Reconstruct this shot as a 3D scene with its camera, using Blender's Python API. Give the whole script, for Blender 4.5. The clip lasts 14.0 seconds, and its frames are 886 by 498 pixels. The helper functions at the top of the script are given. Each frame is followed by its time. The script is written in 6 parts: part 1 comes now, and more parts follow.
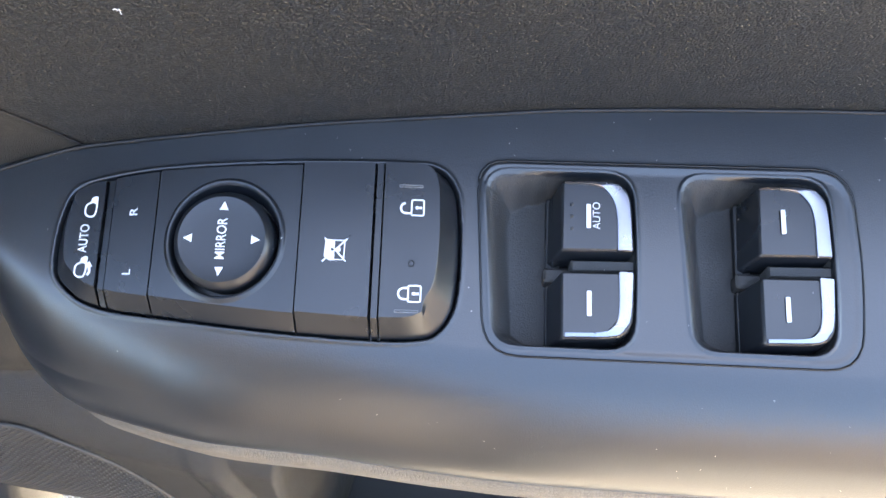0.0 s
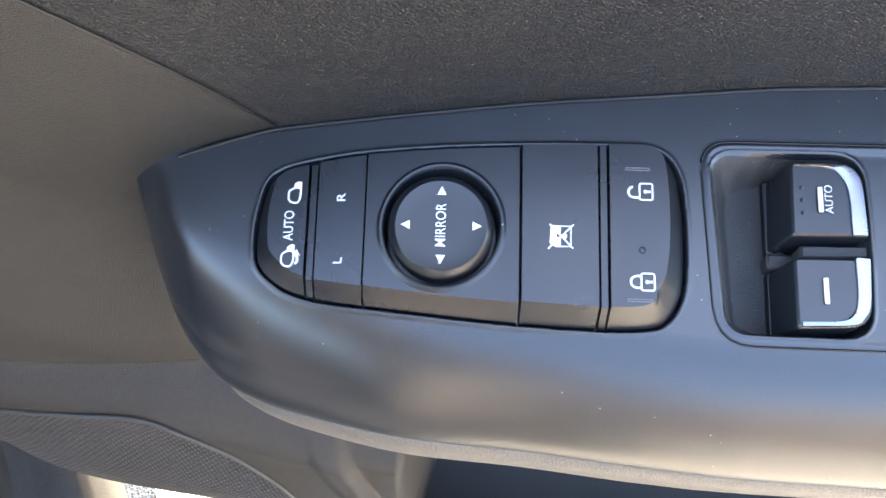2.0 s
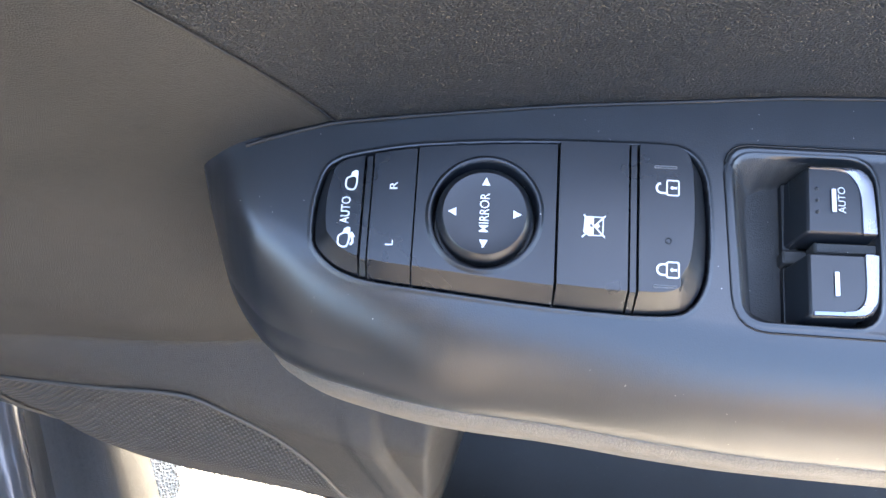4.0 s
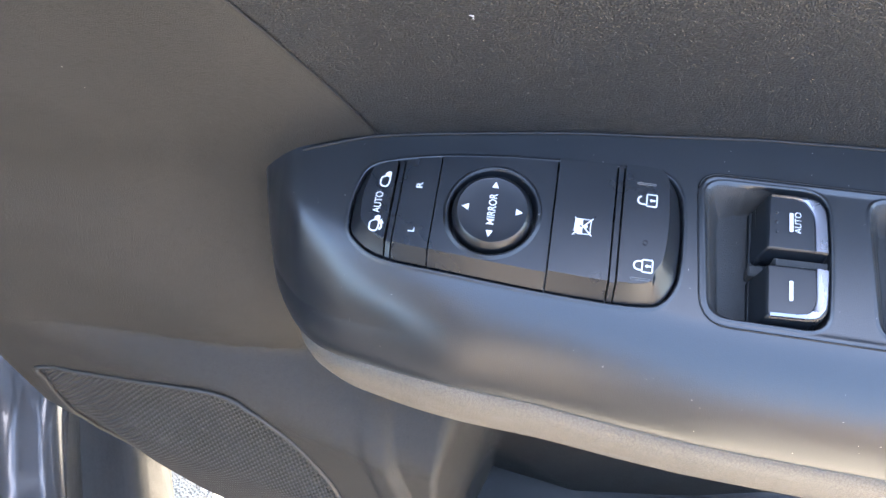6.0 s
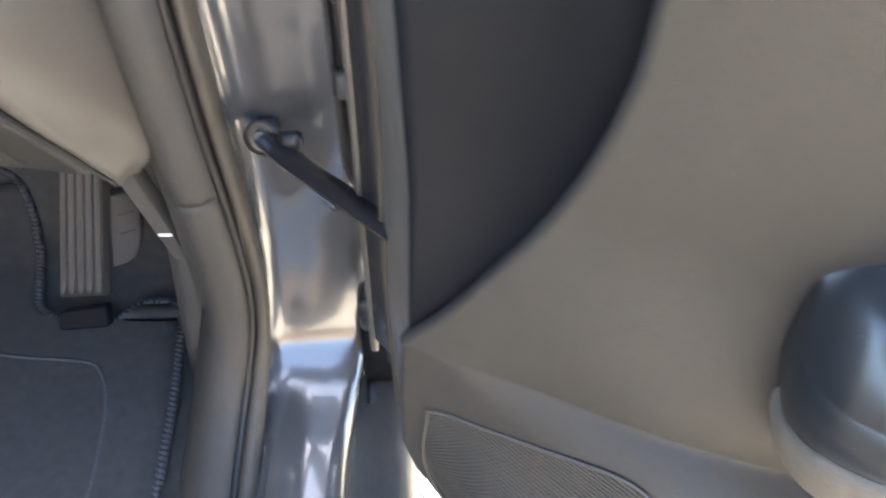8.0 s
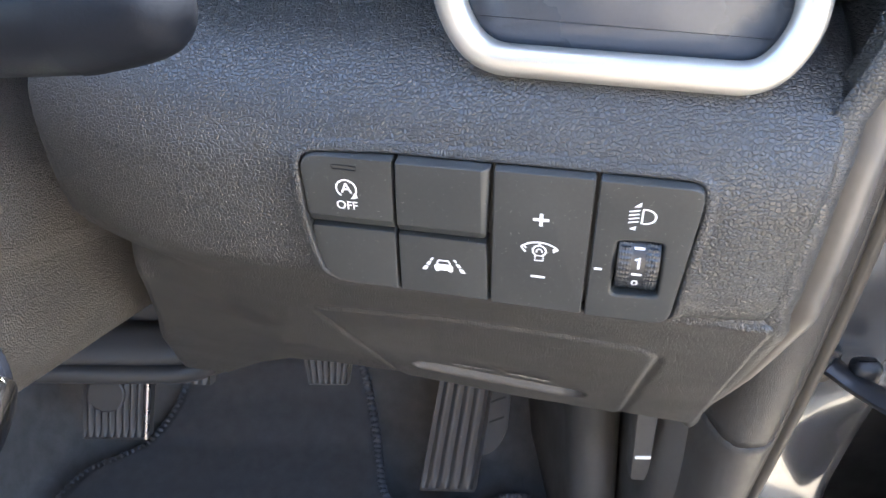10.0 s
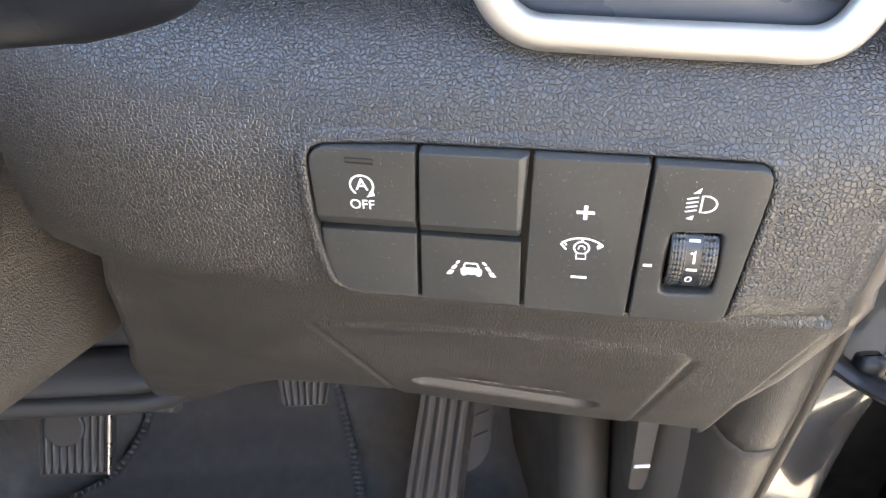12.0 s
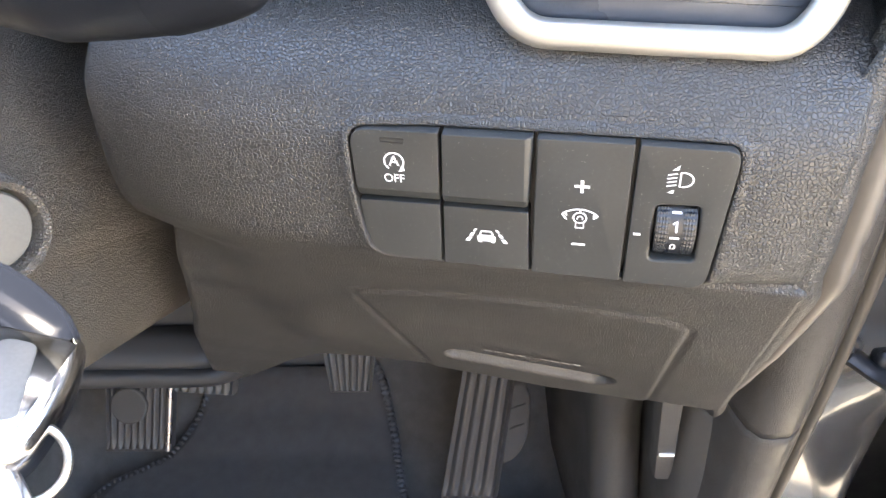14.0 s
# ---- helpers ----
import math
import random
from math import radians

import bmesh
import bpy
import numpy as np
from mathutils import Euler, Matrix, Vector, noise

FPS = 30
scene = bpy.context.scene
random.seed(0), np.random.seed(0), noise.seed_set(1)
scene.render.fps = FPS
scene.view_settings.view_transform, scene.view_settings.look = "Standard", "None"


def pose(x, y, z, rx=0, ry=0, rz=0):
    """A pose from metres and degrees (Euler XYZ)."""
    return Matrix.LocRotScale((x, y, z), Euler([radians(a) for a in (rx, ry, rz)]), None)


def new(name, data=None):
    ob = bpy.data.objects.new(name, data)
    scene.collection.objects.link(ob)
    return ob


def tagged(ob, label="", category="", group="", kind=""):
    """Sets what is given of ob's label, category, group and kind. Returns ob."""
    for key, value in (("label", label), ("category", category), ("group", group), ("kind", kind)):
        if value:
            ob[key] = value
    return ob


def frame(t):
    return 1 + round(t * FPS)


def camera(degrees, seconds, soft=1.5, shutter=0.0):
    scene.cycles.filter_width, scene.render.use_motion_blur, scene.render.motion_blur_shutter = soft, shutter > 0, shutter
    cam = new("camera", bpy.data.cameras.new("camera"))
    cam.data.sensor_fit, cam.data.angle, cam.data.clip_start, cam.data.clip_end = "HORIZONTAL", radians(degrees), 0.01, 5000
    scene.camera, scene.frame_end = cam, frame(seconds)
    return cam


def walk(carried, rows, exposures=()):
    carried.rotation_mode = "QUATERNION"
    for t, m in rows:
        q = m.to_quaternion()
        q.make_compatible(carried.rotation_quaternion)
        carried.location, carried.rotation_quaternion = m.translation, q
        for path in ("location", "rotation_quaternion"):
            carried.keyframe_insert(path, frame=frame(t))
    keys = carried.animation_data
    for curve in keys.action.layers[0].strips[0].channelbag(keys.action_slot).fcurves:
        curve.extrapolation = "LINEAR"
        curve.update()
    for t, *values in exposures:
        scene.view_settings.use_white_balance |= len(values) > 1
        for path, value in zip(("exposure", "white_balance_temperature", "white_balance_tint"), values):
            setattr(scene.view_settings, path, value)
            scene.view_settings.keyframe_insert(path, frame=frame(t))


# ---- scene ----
cam = camera(59.2, 14.0, shutter=0.3)
METRES, EYE, TILT, LEAN, TURN = 0.90, 1.0, -64.0, 0.0, -25.0
ROWS = [
    (0.0, 0.0, 0.0, 0.0, 0.0, 0.0, -0.0),
    (0.5, -0.0062, -0.0052, 0.0044, -0.66, 0.18, 1.04),
    (1.0, -0.0296, -0.0006, 0.0001, -0.53, -0.06, 1.02),
    (1.5, -0.0615, 0.0087, -0.0003, -0.51, -0.68, 0.59),
    (2.0, -0.0811, 0.0137, -0.0003, -0.4, -0.89, 0.28),
    (2.5, -0.0935, 0.0064, 0.0067, -0.4, -0.98, 0.13),
    (3.0, -0.0948, -0.0023, 0.0051, 0.29, -0.77, -0.57),
    (3.5, -0.0928, -0.0064, -0.0006, 0.57, -0.85, -1.01),
    (6.0, -0.0709, -0.0654, -0.0685, 3.84, 8.54, -6.45),
    (6.5, -0.0613, -0.077, -0.0849, 5.31, 10.37, -9.51),
    (7.0, -0.0896, -0.0781, -0.1035, 7.6, 11.09, -14.94),
    (7.5, -0.1765, -0.0913, -0.123, 8.43, 12.55, -18.23),
    (8.0, -0.2902, -0.101, -0.1329, 9.38, 14.98, -19.94),
    (8.5, -0.4399, -0.1286, -0.1463, 12.08, 17.6, -21.94),
    (9.0, -0.5781, -0.1343, -0.1631, 16.2, 18.47, -24.96),
    (11.5, -0.7225, -0.0868, -0.16, 12.29, 22.69, -20.08),
    (12.0, -0.721, -0.0891, -0.1618, 12.26, 22.91, -20.06),
    (12.5, -0.7162, -0.0923, -0.1689, 12.33, 23.07, -20.15),
    (13.0, -0.7144, -0.0942, -0.1766, 12.61, 23.21, -20.31),
    (13.5, -0.7073, -0.1015, -0.1817, 13.41, 23.27, -20.93),
    (14.0, -0.6912, -0.1169, -0.1877, 15.55, 22.68, -22.72),
]
walk(cam, [(t, pose(0, 0, EYE, TILT, LEAN, TURN) @ pose(METRES * x, METRES * y, METRES * z, 90 + pitch, roll, yaw)) for t, x, y, z, yaw, pitch, roll in ROWS],
     exposures=[(0.0, 3.94, 7300, 11), (3.5, 4.01, 6900, 11), (6.0, 4.06, 6800, 11), (7.0, 4.24, 6700, 10), (8.0, 4.32, 7000, 8), (9.0, 4.24, 6300, 9), (11.3, 4.20, 7000, 11), (12.3, 4.46, 7200, 11), (14.0, 4.53, 7200, 11)])

# ---- light ----
SUN_ELEVATION, SUN_AZIMUTH = 58.0, 44.0      # azimuth: degrees from straight ahead of the car towards its right
world = bpy.data.worlds.new("daylight")
scene.world = world
world.use_nodes = True
wn = world.node_tree.nodes
sky = wn.new("ShaderNodeTexSky")
sky.sky_type, sky.sun_disc = "NISHITA", False
sky.sun_elevation, sky.sun_rotation = radians(SUN_ELEVATION), radians(SUN_AZIMUTH)
world.node_tree.links.new(sky.outputs[0], wn["Background"].inputs[0])
wn["Background"].inputs[1].default_value = 0.12
sun = new("sun", bpy.data.lights.new("sun", "SUN"))
sun.data.energy, sun.data.angle, sun.data.color = 4.0, radians(0.5), (1.0, 0.95, 0.86)
az, el = radians(SUN_AZIMUTH), radians(SUN_ELEVATION)
sun_way = Vector((math.sin(az) * math.cos(el), math.cos(az) * math.cos(el), math.sin(el)))
sun.matrix_world = Matrix.Translation((0, 0, 5)) @ sun_way.to_track_quat("Z", "Y").to_matrix().to_4x4()


# ---- materials ----
def surface(name, base, rough=0.5, metal=0.0, vary=0.25, vary_scale=40.0, grain="", grain_scale=900.0, bump=0.1,
            depth=0.0003, coat=0.0, specks=0.0, spec=0.5, rough_vary=0.1, stretch=(1, 1, 1), speck_scale=260.0, speck_size=0.075, ior=1.5, crease_shade=0.6, edge=0.24):
    """A procedural material: colour varied at two scales, a grain in the bump with its crease shade painted, light dust
    specks.
    """
    m = bpy.data.materials.new(name)
    m.use_nodes = True
    nt = m.node_tree
    n, ln = nt.nodes, nt.links.new
    b = n["Principled BSDF"]
    b.inputs["Metallic"].default_value = metal
    b.inputs["Specular IOR Level"].default_value = spec
    b.inputs["IOR"].default_value = ior
    b.inputs["Coat Weight"].default_value = coat
    b.inputs["Coat Roughness"].default_value = 0.06
    tc = n.new("ShaderNodeTexCoord")
    mp = n.new("ShaderNodeMapping")
    mp.inputs["Scale"].default_value = stretch
    ln(tc.outputs["Object"], mp.inputs[0])
    big = n.new("ShaderNodeTexNoise")
    big.inputs["Scale"].default_value, big.inputs["Detail"].default_value = vary_scale, 4
    ln(mp.outputs[0], big.inputs[0])
    fine = n.new("ShaderNodeTexNoise")
    fine.inputs["Scale"].default_value, fine.inputs["Detail"].default_value = vary_scale * 22, 3
    ln(mp.outputs[0], fine.inputs[0])
    mixn = n.new("ShaderNodeMath")
    mixn.operation = "ADD"
    ln(big.outputs[0], mixn.inputs[0])
    ln(fine.outputs[0], mixn.inputs[1])
    ramp = n.new("ShaderNodeMapRange")
    ramp.inputs["From Min"].default_value, ramp.inputs["From Max"].default_value = 0.6, 1.4
    ramp.inputs["To Min"].default_value, ramp.inputs["To Max"].default_value = 1 - vary, 1 + vary
    ln(mixn.outputs[0], ramp.inputs[0])
    mul = n.new("ShaderNodeVectorMath")
    mul.operation = "SCALE"
    mul.inputs[0].default_value = base
    ln(ramp.outputs[0], mul.inputs["Scale"])
    colour = mul.outputs[0]
    if specks:
        v = n.new("ShaderNodeTexVoronoi")
        v.inputs["Scale"].default_value = speck_scale
        ln(tc.outputs["Object"], v.inputs[0])
        near = n.new("ShaderNodeMath")
        near.operation = "LESS_THAN"
        near.inputs[1].default_value = speck_size
        ln(v.outputs["Distance"], near.inputs[0])
        sep = n.new("ShaderNodeSeparateColor")
        ln(v.outputs["Color"], sep.inputs[0])
        few = n.new("ShaderNodeMath")
        few.operation = "LESS_THAN"
        few.inputs[1].default_value = specks
        ln(sep.outputs[0], few.inputs[0])
        both = n.new("ShaderNodeMath")
        both.operation = "MULTIPLY"
        ln(near.outputs[0], both.inputs[0])
        ln(few.outputs[0], both.inputs[1])
        mx = n.new("ShaderNodeMix")
        mx.data_type = "RGBA"
        mx.inputs["B"].default_value = (0.42, 0.4, 0.36, 1)
        ln(both.outputs[0], mx.inputs["Factor"])
        ln(colour, mx.inputs["A"])
        colour = mx.outputs["Result"]
    ln(colour, b.inputs["Base Color"])
    rr = n.new("ShaderNodeMapRange")
    rr.inputs["From Min"].default_value, rr.inputs["From Max"].default_value = 0.3, 0.7
    rr.inputs["To Min"].default_value, rr.inputs["To Max"].default_value = max(0.02, rough - rough_vary), min(1, rough + rough_vary)
    ln(big.outputs[0], rr.inputs[0])
    ln(rr.outputs[0], b.inputs["Roughness"])
    if grain:
        if grain in ("leather", "cells"):
            g = n.new("ShaderNodeTexVoronoi")
            g.feature = "DISTANCE_TO_EDGE" if grain == "leather" else "F1"
            g.inputs["Scale"].default_value = grain_scale
            g.inputs["Randomness"].default_value = 0.8
            warp = n.new("ShaderNodeTexNoise")
            warp.inputs["Scale"].default_value = grain_scale * 0.8
            ln(mp.outputs[0], warp.inputs[0])
            wm = n.new("ShaderNodeVectorMath")
            wm.operation = "SCALE"
            wm.inputs["Scale"].default_value = 0.45 / grain_scale
            ln(warp.outputs["Color"], wm.inputs[0])
            wa = n.new("ShaderNodeVectorMath")
            ln(mp.outputs[0], wa.inputs[0])
            ln(wm.outputs[0], wa.inputs[1])
            ln(wa.outputs[0], g.inputs[0])
            cr = n.new("ShaderNodeMapRange")
            cr.interpolation_type = "SMOOTHSTEP"
            cr.inputs["From Max"].default_value = edge if grain == "leather" else 0.8
            ln(g.outputs["Distance"], cr.inputs[0])
            height = cr.outputs[0]
            if grain == "leather":
                soft = n.new("ShaderNodeTexNoise")
                soft.inputs["Scale"].default_value, soft.inputs["Detail"].default_value = grain_scale * 1.6, 2
                ln(mp.outputs[0], soft.inputs[0])
                uneven = n.new("ShaderNodeMath")
                uneven.operation = "MULTIPLY_ADD"
                uneven.inputs[1].default_value = 0.06
                ln(soft.outputs[0], uneven.inputs[0])
                ln(cr.outputs[0], uneven.inputs[2])
                height = uneven.outputs[0]
                # shade in the grain's creases, painted into the base colour
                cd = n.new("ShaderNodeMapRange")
                cd.inputs["To Min"].default_value = 1 - 0.6 * crease_shade
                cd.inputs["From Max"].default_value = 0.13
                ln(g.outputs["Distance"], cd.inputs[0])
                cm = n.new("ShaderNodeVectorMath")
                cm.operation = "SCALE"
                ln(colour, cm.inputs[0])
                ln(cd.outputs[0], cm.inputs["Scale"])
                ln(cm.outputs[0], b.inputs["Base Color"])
        else:
            g = n.new("ShaderNodeTexNoise")
            g.inputs["Scale"].default_value, g.inputs["Detail"].default_value = grain_scale, 5
            ln(mp.outputs[0], g.inputs[0])
            height = g.outputs[0]
        bp = n.new("ShaderNodeBump")
        bp.inputs["Strength"].default_value, bp.inputs["Distance"].default_value = bump, depth
        ln(height, bp.inputs["Height"])
        ln(bp.outputs[0], b.inputs["Normal"])
    return m


M_PLATE = surface("satin_plate_plastic", (0.0130, 0.0152, 0.0185), 0.29, vary=0.10, grain="noise", grain_scale=1700, bump=0.3, depth=0.0002, specks=0.09, spec=0.82, ior=1.54, rough_vary=0.015, speck_scale=420.0)
M_BUTTON = surface("button_plastic", (0.0095, 0.0115, 0.0148), 0.30, vary=0.10, grain="noise", grain_scale=3000, bump=0.10, depth=0.0001, specks=0.06, spec=0.75, rough_vary=0.05)
M_BLACK = surface("black_plastic", (0.010, 0.010, 0.011), 0.5, vary=0.15)
M_WELL = surface("recess_plastic", (0.036, 0.035, 0.034), 0.6, vary=0.15, grain="noise", grain_scale=1500, bump=0.7, specks=0.10, speck_scale=600.0)
M_SLOTLINE = surface("indicator_grey", (0.16, 0.16, 0.16), 0.5, vary=0.1)
M_WHITE = surface("white_print", (0.80, 0.80, 0.80), 0.5, vary=0.03)
M_CHROME = surface("satin_chrome", (0.34, 0.34, 0.37), 0.28, metal=1.0, vary=0.04, rough_vary=0.05)
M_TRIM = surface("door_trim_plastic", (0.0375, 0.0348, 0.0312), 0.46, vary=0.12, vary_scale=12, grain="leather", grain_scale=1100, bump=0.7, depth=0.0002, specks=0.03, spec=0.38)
M_UPPER = surface("door_leatherette", (0.0192, 0.018, 0.0165), 0.40, vary=0.12, vary_scale=14, grain="leather", grain_scale=880, bump=1.0, depth=0.00036, specks=0.03, stretch=(0.8, 1, 1), spec=0.5, crease_shade=0.35)
M_PAD = surface("armrest_leatherette", (0.17, 0.145, 0.115), 0.5, vary=0.12, grain="leather", grain_scale=700, bump=0.4, depth=0.0003)
M_DARKTRIM = surface("dark_door_plastic", (0.0055, 0.0066, 0.0095), 0.5, vary=0.15, grain="noise", grain_scale=1500, bump=0.15, spec=0.12)
M_GRILLE = surface("grille_plastic", (0.050, 0.046, 0.041), 0.5, vary=0.12)
M_DASH = surface("dash_leather_grain", (0.029, 0.027, 0.0245), 0.42, vary=0.10, vary_scale=14, grain="leather", grain_scale=760, bump=1.0, depth=0.00029, specks=0.006, spec=0.75, crease_shade=0.85, stretch=(0.92, 1, 0.9), edge=0.20)
M_DASHB = surface("dash_button_plastic", (0.029, 0.030, 0.0288), 0.40, vary=0.12, grain="noise", grain_scale=2600, bump=0.1, specks=0.30, speck_scale=1500.0, speck_size=0.10, spec=0.38)
M_COLUMN = surface("column_leather_grain", (0.105, 0.090, 0.071), 0.42, vary=0.12, vary_scale=14, grain="leather", grain_scale=720, bump=1.0, depth=0.0007, spec=0.7, crease_shade=1.1, edge=0.28)
M_CAP = surface("dash_end_plastic", (0.085, 0.076, 0.066), 0.42, vary=0.1, vary_scale=12, grain="noise", grain_scale=1800, bump=0.2)
M_PILLAR = surface("pillar_trim_plastic", (0.055, 0.051, 0.047), 0.45, vary=0.15, vary_scale=20, grain="leather", grain_scale=700, bump=0.9, depth=0.0003, specks=0.015)
M_PAINT = surface("dark_metallic_paint", (0.115, 0.116, 0.122), 0.22, metal=0.5, vary=0.05, vary_scale=10, coat=1.0, rough_vary=0.04)
M_EDGE = surface("satin_door_edge", (0.13, 0.121, 0.110), 0.40, metal=0.35, vary=0.10, vary_scale=9, rough_vary=0.10)
M_BOOT = surface("black_boot_rubber", (0.018, 0.018, 0.020), 0.36, vary=0.2)
M_SEAT = surface("seat_fabric", (0.36, 0.30, 0.235), 0.9, vary=0.2, vary_scale=30, grain="noise", grain_scale=900, bump=0.5)
M_SLOT = surface("slot_plastic_lit", (0.045, 0.042, 0.038), 0.42, vary=0.1, grain="leather", grain_scale=700, bump=0.6, depth=0.0002)
M_RUBBER = surface("seal_rubber", (0.050, 0.044, 0.036), 0.55, vary=0.2, grain="noise", grain_scale=900, bump=0.1)
M_BLACKMETAL = surface("black_painted_metal", (0.014, 0.014, 0.016), 0.4, metal=0.2, vary=0.25, specks=0.01)
M_STEEL = surface("zinc_steel", (0.5, 0.5, 0.5), 0.32, metal=1.0, vary=0.2)
M_CARPET = surface("dark_carpet", (0.074, 0.072, 0.070), 0.95, vary=0.35, vary_scale=60, grain="noise", grain_scale=1400, bump=0.8, depth=0.001, spec=0.2)
M_MAT = surface("mat_pile", (0.050, 0.050, 0.052), 0.95, vary=0.3, vary_scale=80, grain="noise", grain_scale=1700, bump=0.9, depth=0.001, spec=0.2)
M_STITCH = surface("mat_binding_thread", (0.048, 0.049, 0.055), 0.8, vary=0.25, vary_scale=300)
M_PEDAL = surface("pedal_rubber", (0.065, 0.063, 0.061), 0.6, vary=0.25, vary_scale=90, grain="noise", grain_scale=900, bump=0.2, specks=0.04, speck_scale=330.0)
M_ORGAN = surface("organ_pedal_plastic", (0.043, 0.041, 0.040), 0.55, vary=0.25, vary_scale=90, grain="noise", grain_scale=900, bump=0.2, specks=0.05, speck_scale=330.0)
M_GREY = surface("grey_plastic", (0.062, 0.060, 0.058), 0.5, vary=0.15)
M_SATIN = surface("satin_silver_ring", (0.50, 0.48, 0.44), 0.40, metal=0.85, vary=0.05, grain="noise", grain_scale=2500, bump=0.05)
M_GLOSS = surface("dark_vane_plastic", (0.05, 0.055, 0.065), 0.3, vary=0.1, specks=0.06)
M_COVER = surface("lower_cover_plastic", (0.022, 0.022, 0.023), 0.5, vary=0.12, grain="noise", grain_scale=1800, bump=0.15)
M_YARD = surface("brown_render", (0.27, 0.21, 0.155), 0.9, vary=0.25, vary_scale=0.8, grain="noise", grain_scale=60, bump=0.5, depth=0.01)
M_ASPHALT = surface("pale_asphalt", (0.46, 0.41, 0.335), 0.9, vary=0.45, vary_scale=14, grain="cells", grain_scale=260, bump=0.9, depth=0.004)
M_KICK = surface("kick_plastic", (0.072, 0.069, 0.065), 0.5, vary=0.2, vary_scale=25, grain="leather", grain_scale=800, bump=0.3, depth=0.0003)
M_BRIGHT = surface("polished_chrome", (0.52, 0.52, 0.53), 0.16, metal=1.0, vary=0.03, rough_vary=0.03)
M_LOCK = surface("lock_grey", (0.13, 0.125, 0.115), 0.5, metal=0.3, vary=0.12)
# pale grey that paints the lit faces of the fuse cover's lettering
M_LETTER_LIT = surface("lit_letter_grey", (0.34, 0.33, 0.31), 0.5, vary=0.3, vary_scale=400)
M_LINER = surface("roof_lining", (0.45, 0.43, 0.40), 0.9, vary=0.08)
M_FOB = surface("fob_plastic", (0.005, 0.006, 0.009), 0.10, vary=0.1, spec=0.12, rough_vary=0.03)

# ---- builders ----
ID = Matrix.Identity(4)
HOME = {}


def thing(name, at, label, category, group="", kind=""):
    e = new(name)
    e.empty_display_size = 0.02
    e.matrix_world = Matrix.Translation(at)
    HOME[e] = Matrix.Translation(at).inverted()
    return tagged(e, label, category, group, kind)


def part(name, verts, faces, material, parent=None, label="", frame_m=ID, sharp=40, kind="", weld=True):
    """One mesh object from arrays of verts (in frame_m) and faces, under parent."""
    v = np.asarray(verts, float).reshape(-1, 3)
    m = (HOME[parent] if parent else ID) @ frame_m
    mm = np.array(m)
    v = v @ mm[:3, :3].T + mm[:3, 3]
    me = bpy.data.meshes.new(name)
    me.from_pydata(v.tolist(), [], faces if isinstance(faces, list) else faces.tolist())
    me.polygons.foreach_set("use_smooth", np.ones(len(me.polygons), bool))
    if len(v) < 30000 and weld:
        bm = bmesh.new()
        bm.from_mesh(me)
        bmesh.ops.remove_doubles(bm, verts=bm.verts, dist=1e-6)
        bmesh.ops.recalc_face_normals(bm, faces=bm.faces)
        bm.to_mesh(me)
        bm.free()
    me.set_sharp_from_angle(angle=radians(sharp))
    me.materials.append(material)
    ob = new(name, me)
    if parent:
        ob.parent = parent
        HOME[ob] = HOME[parent]
    if label:
        ob["label"] = label
    if kind:
        ob["kind"] = kind
    return ob


def thick(ob, t, offset=0.0):
    md = ob.modifiers.new("thickness", "SOLIDIFY")
    md.thickness, md.offset = t, offset
    return ob


def grid_faces(nr, nc, close_r=False, close_c=False, mask=None):
    r = np.arange(nr if close_r else nr - 1)
    c = np.arange(nc if close_c else nc - 1)
    R, C = np.meshgrid(r, c, indexing="ij")
    if mask is not None:
        R, C = R[mask], C[mask]
    R, C = R.ravel(), C.ravel()
    R2, C2 = (R + 1) % nr, (C + 1) % nc
    return np.stack([R * nc + C, R * nc + C2, R2 * nc + C2, R2 * nc + C], 1)


def sheet(name, V, material, parent=None, label="", frame_m=ID, sharp=50, mask=None, close_r=False, close_c=False, kind=""):
    V = np.asarray(V, float)
    nr, nc = V.shape[:2]
    f = grid_faces(nr, nc, close_r, close_c, mask)
    used = np.unique(f)
    back = np.full(nr * nc, -1)
    back[used] = np.arange(len(used))
    ob = part(name, V.reshape(-1, 3)[used], back[f], material, parent, label, frame_m, sharp, kind, mask is None)
    if mask is not None and len(used) == len(ob.data.vertices):
        # one smooth shading across the cuts between neighbouring parts
        n = np.cross(np.gradient(V, axis=1), np.gradient(V, axis=0)).reshape(-1, 3)[used]
        n = n @ np.array(frame_m.to_3x3()).T
        n /= np.linalg.norm(n, axis=1)[:, None] + 1e-12
        p0 = ob.data.polygons[0]
        if np.dot(n[p0.vertices[0]], p0.normal) < 0:
            n = -n
        ob.data.normals_split_custom_set_from_vertices(n.tolist())
    return ob


def smooth_line(pts, n=8, closed=False):
    """A Catmull-Rom curve through pts."""
    p = np.asarray(pts, float)
    if closed:
        p = np.vstack([p[-1], p, p[0], p[1]])
    else:
        p = np.vstack([2 * p[0] - p[1], p, 2 * p[-1] - p[-2]])
    out = []
    for i in range(1, len(p) - 2):
        a, b, c, d = p[i - 1], p[i], p[i + 1], p[i + 2]
        for k in range(n):
            t = k / n
            out.append(0.5 * (2 * b + (c - a) * t + (2 * a - 5 * b + 4 * c - d) * t * t + (3 * b - a - 3 * c + d) * t ** 3))
    if not closed:
        out.append(p[-2])
    return np.array(out)


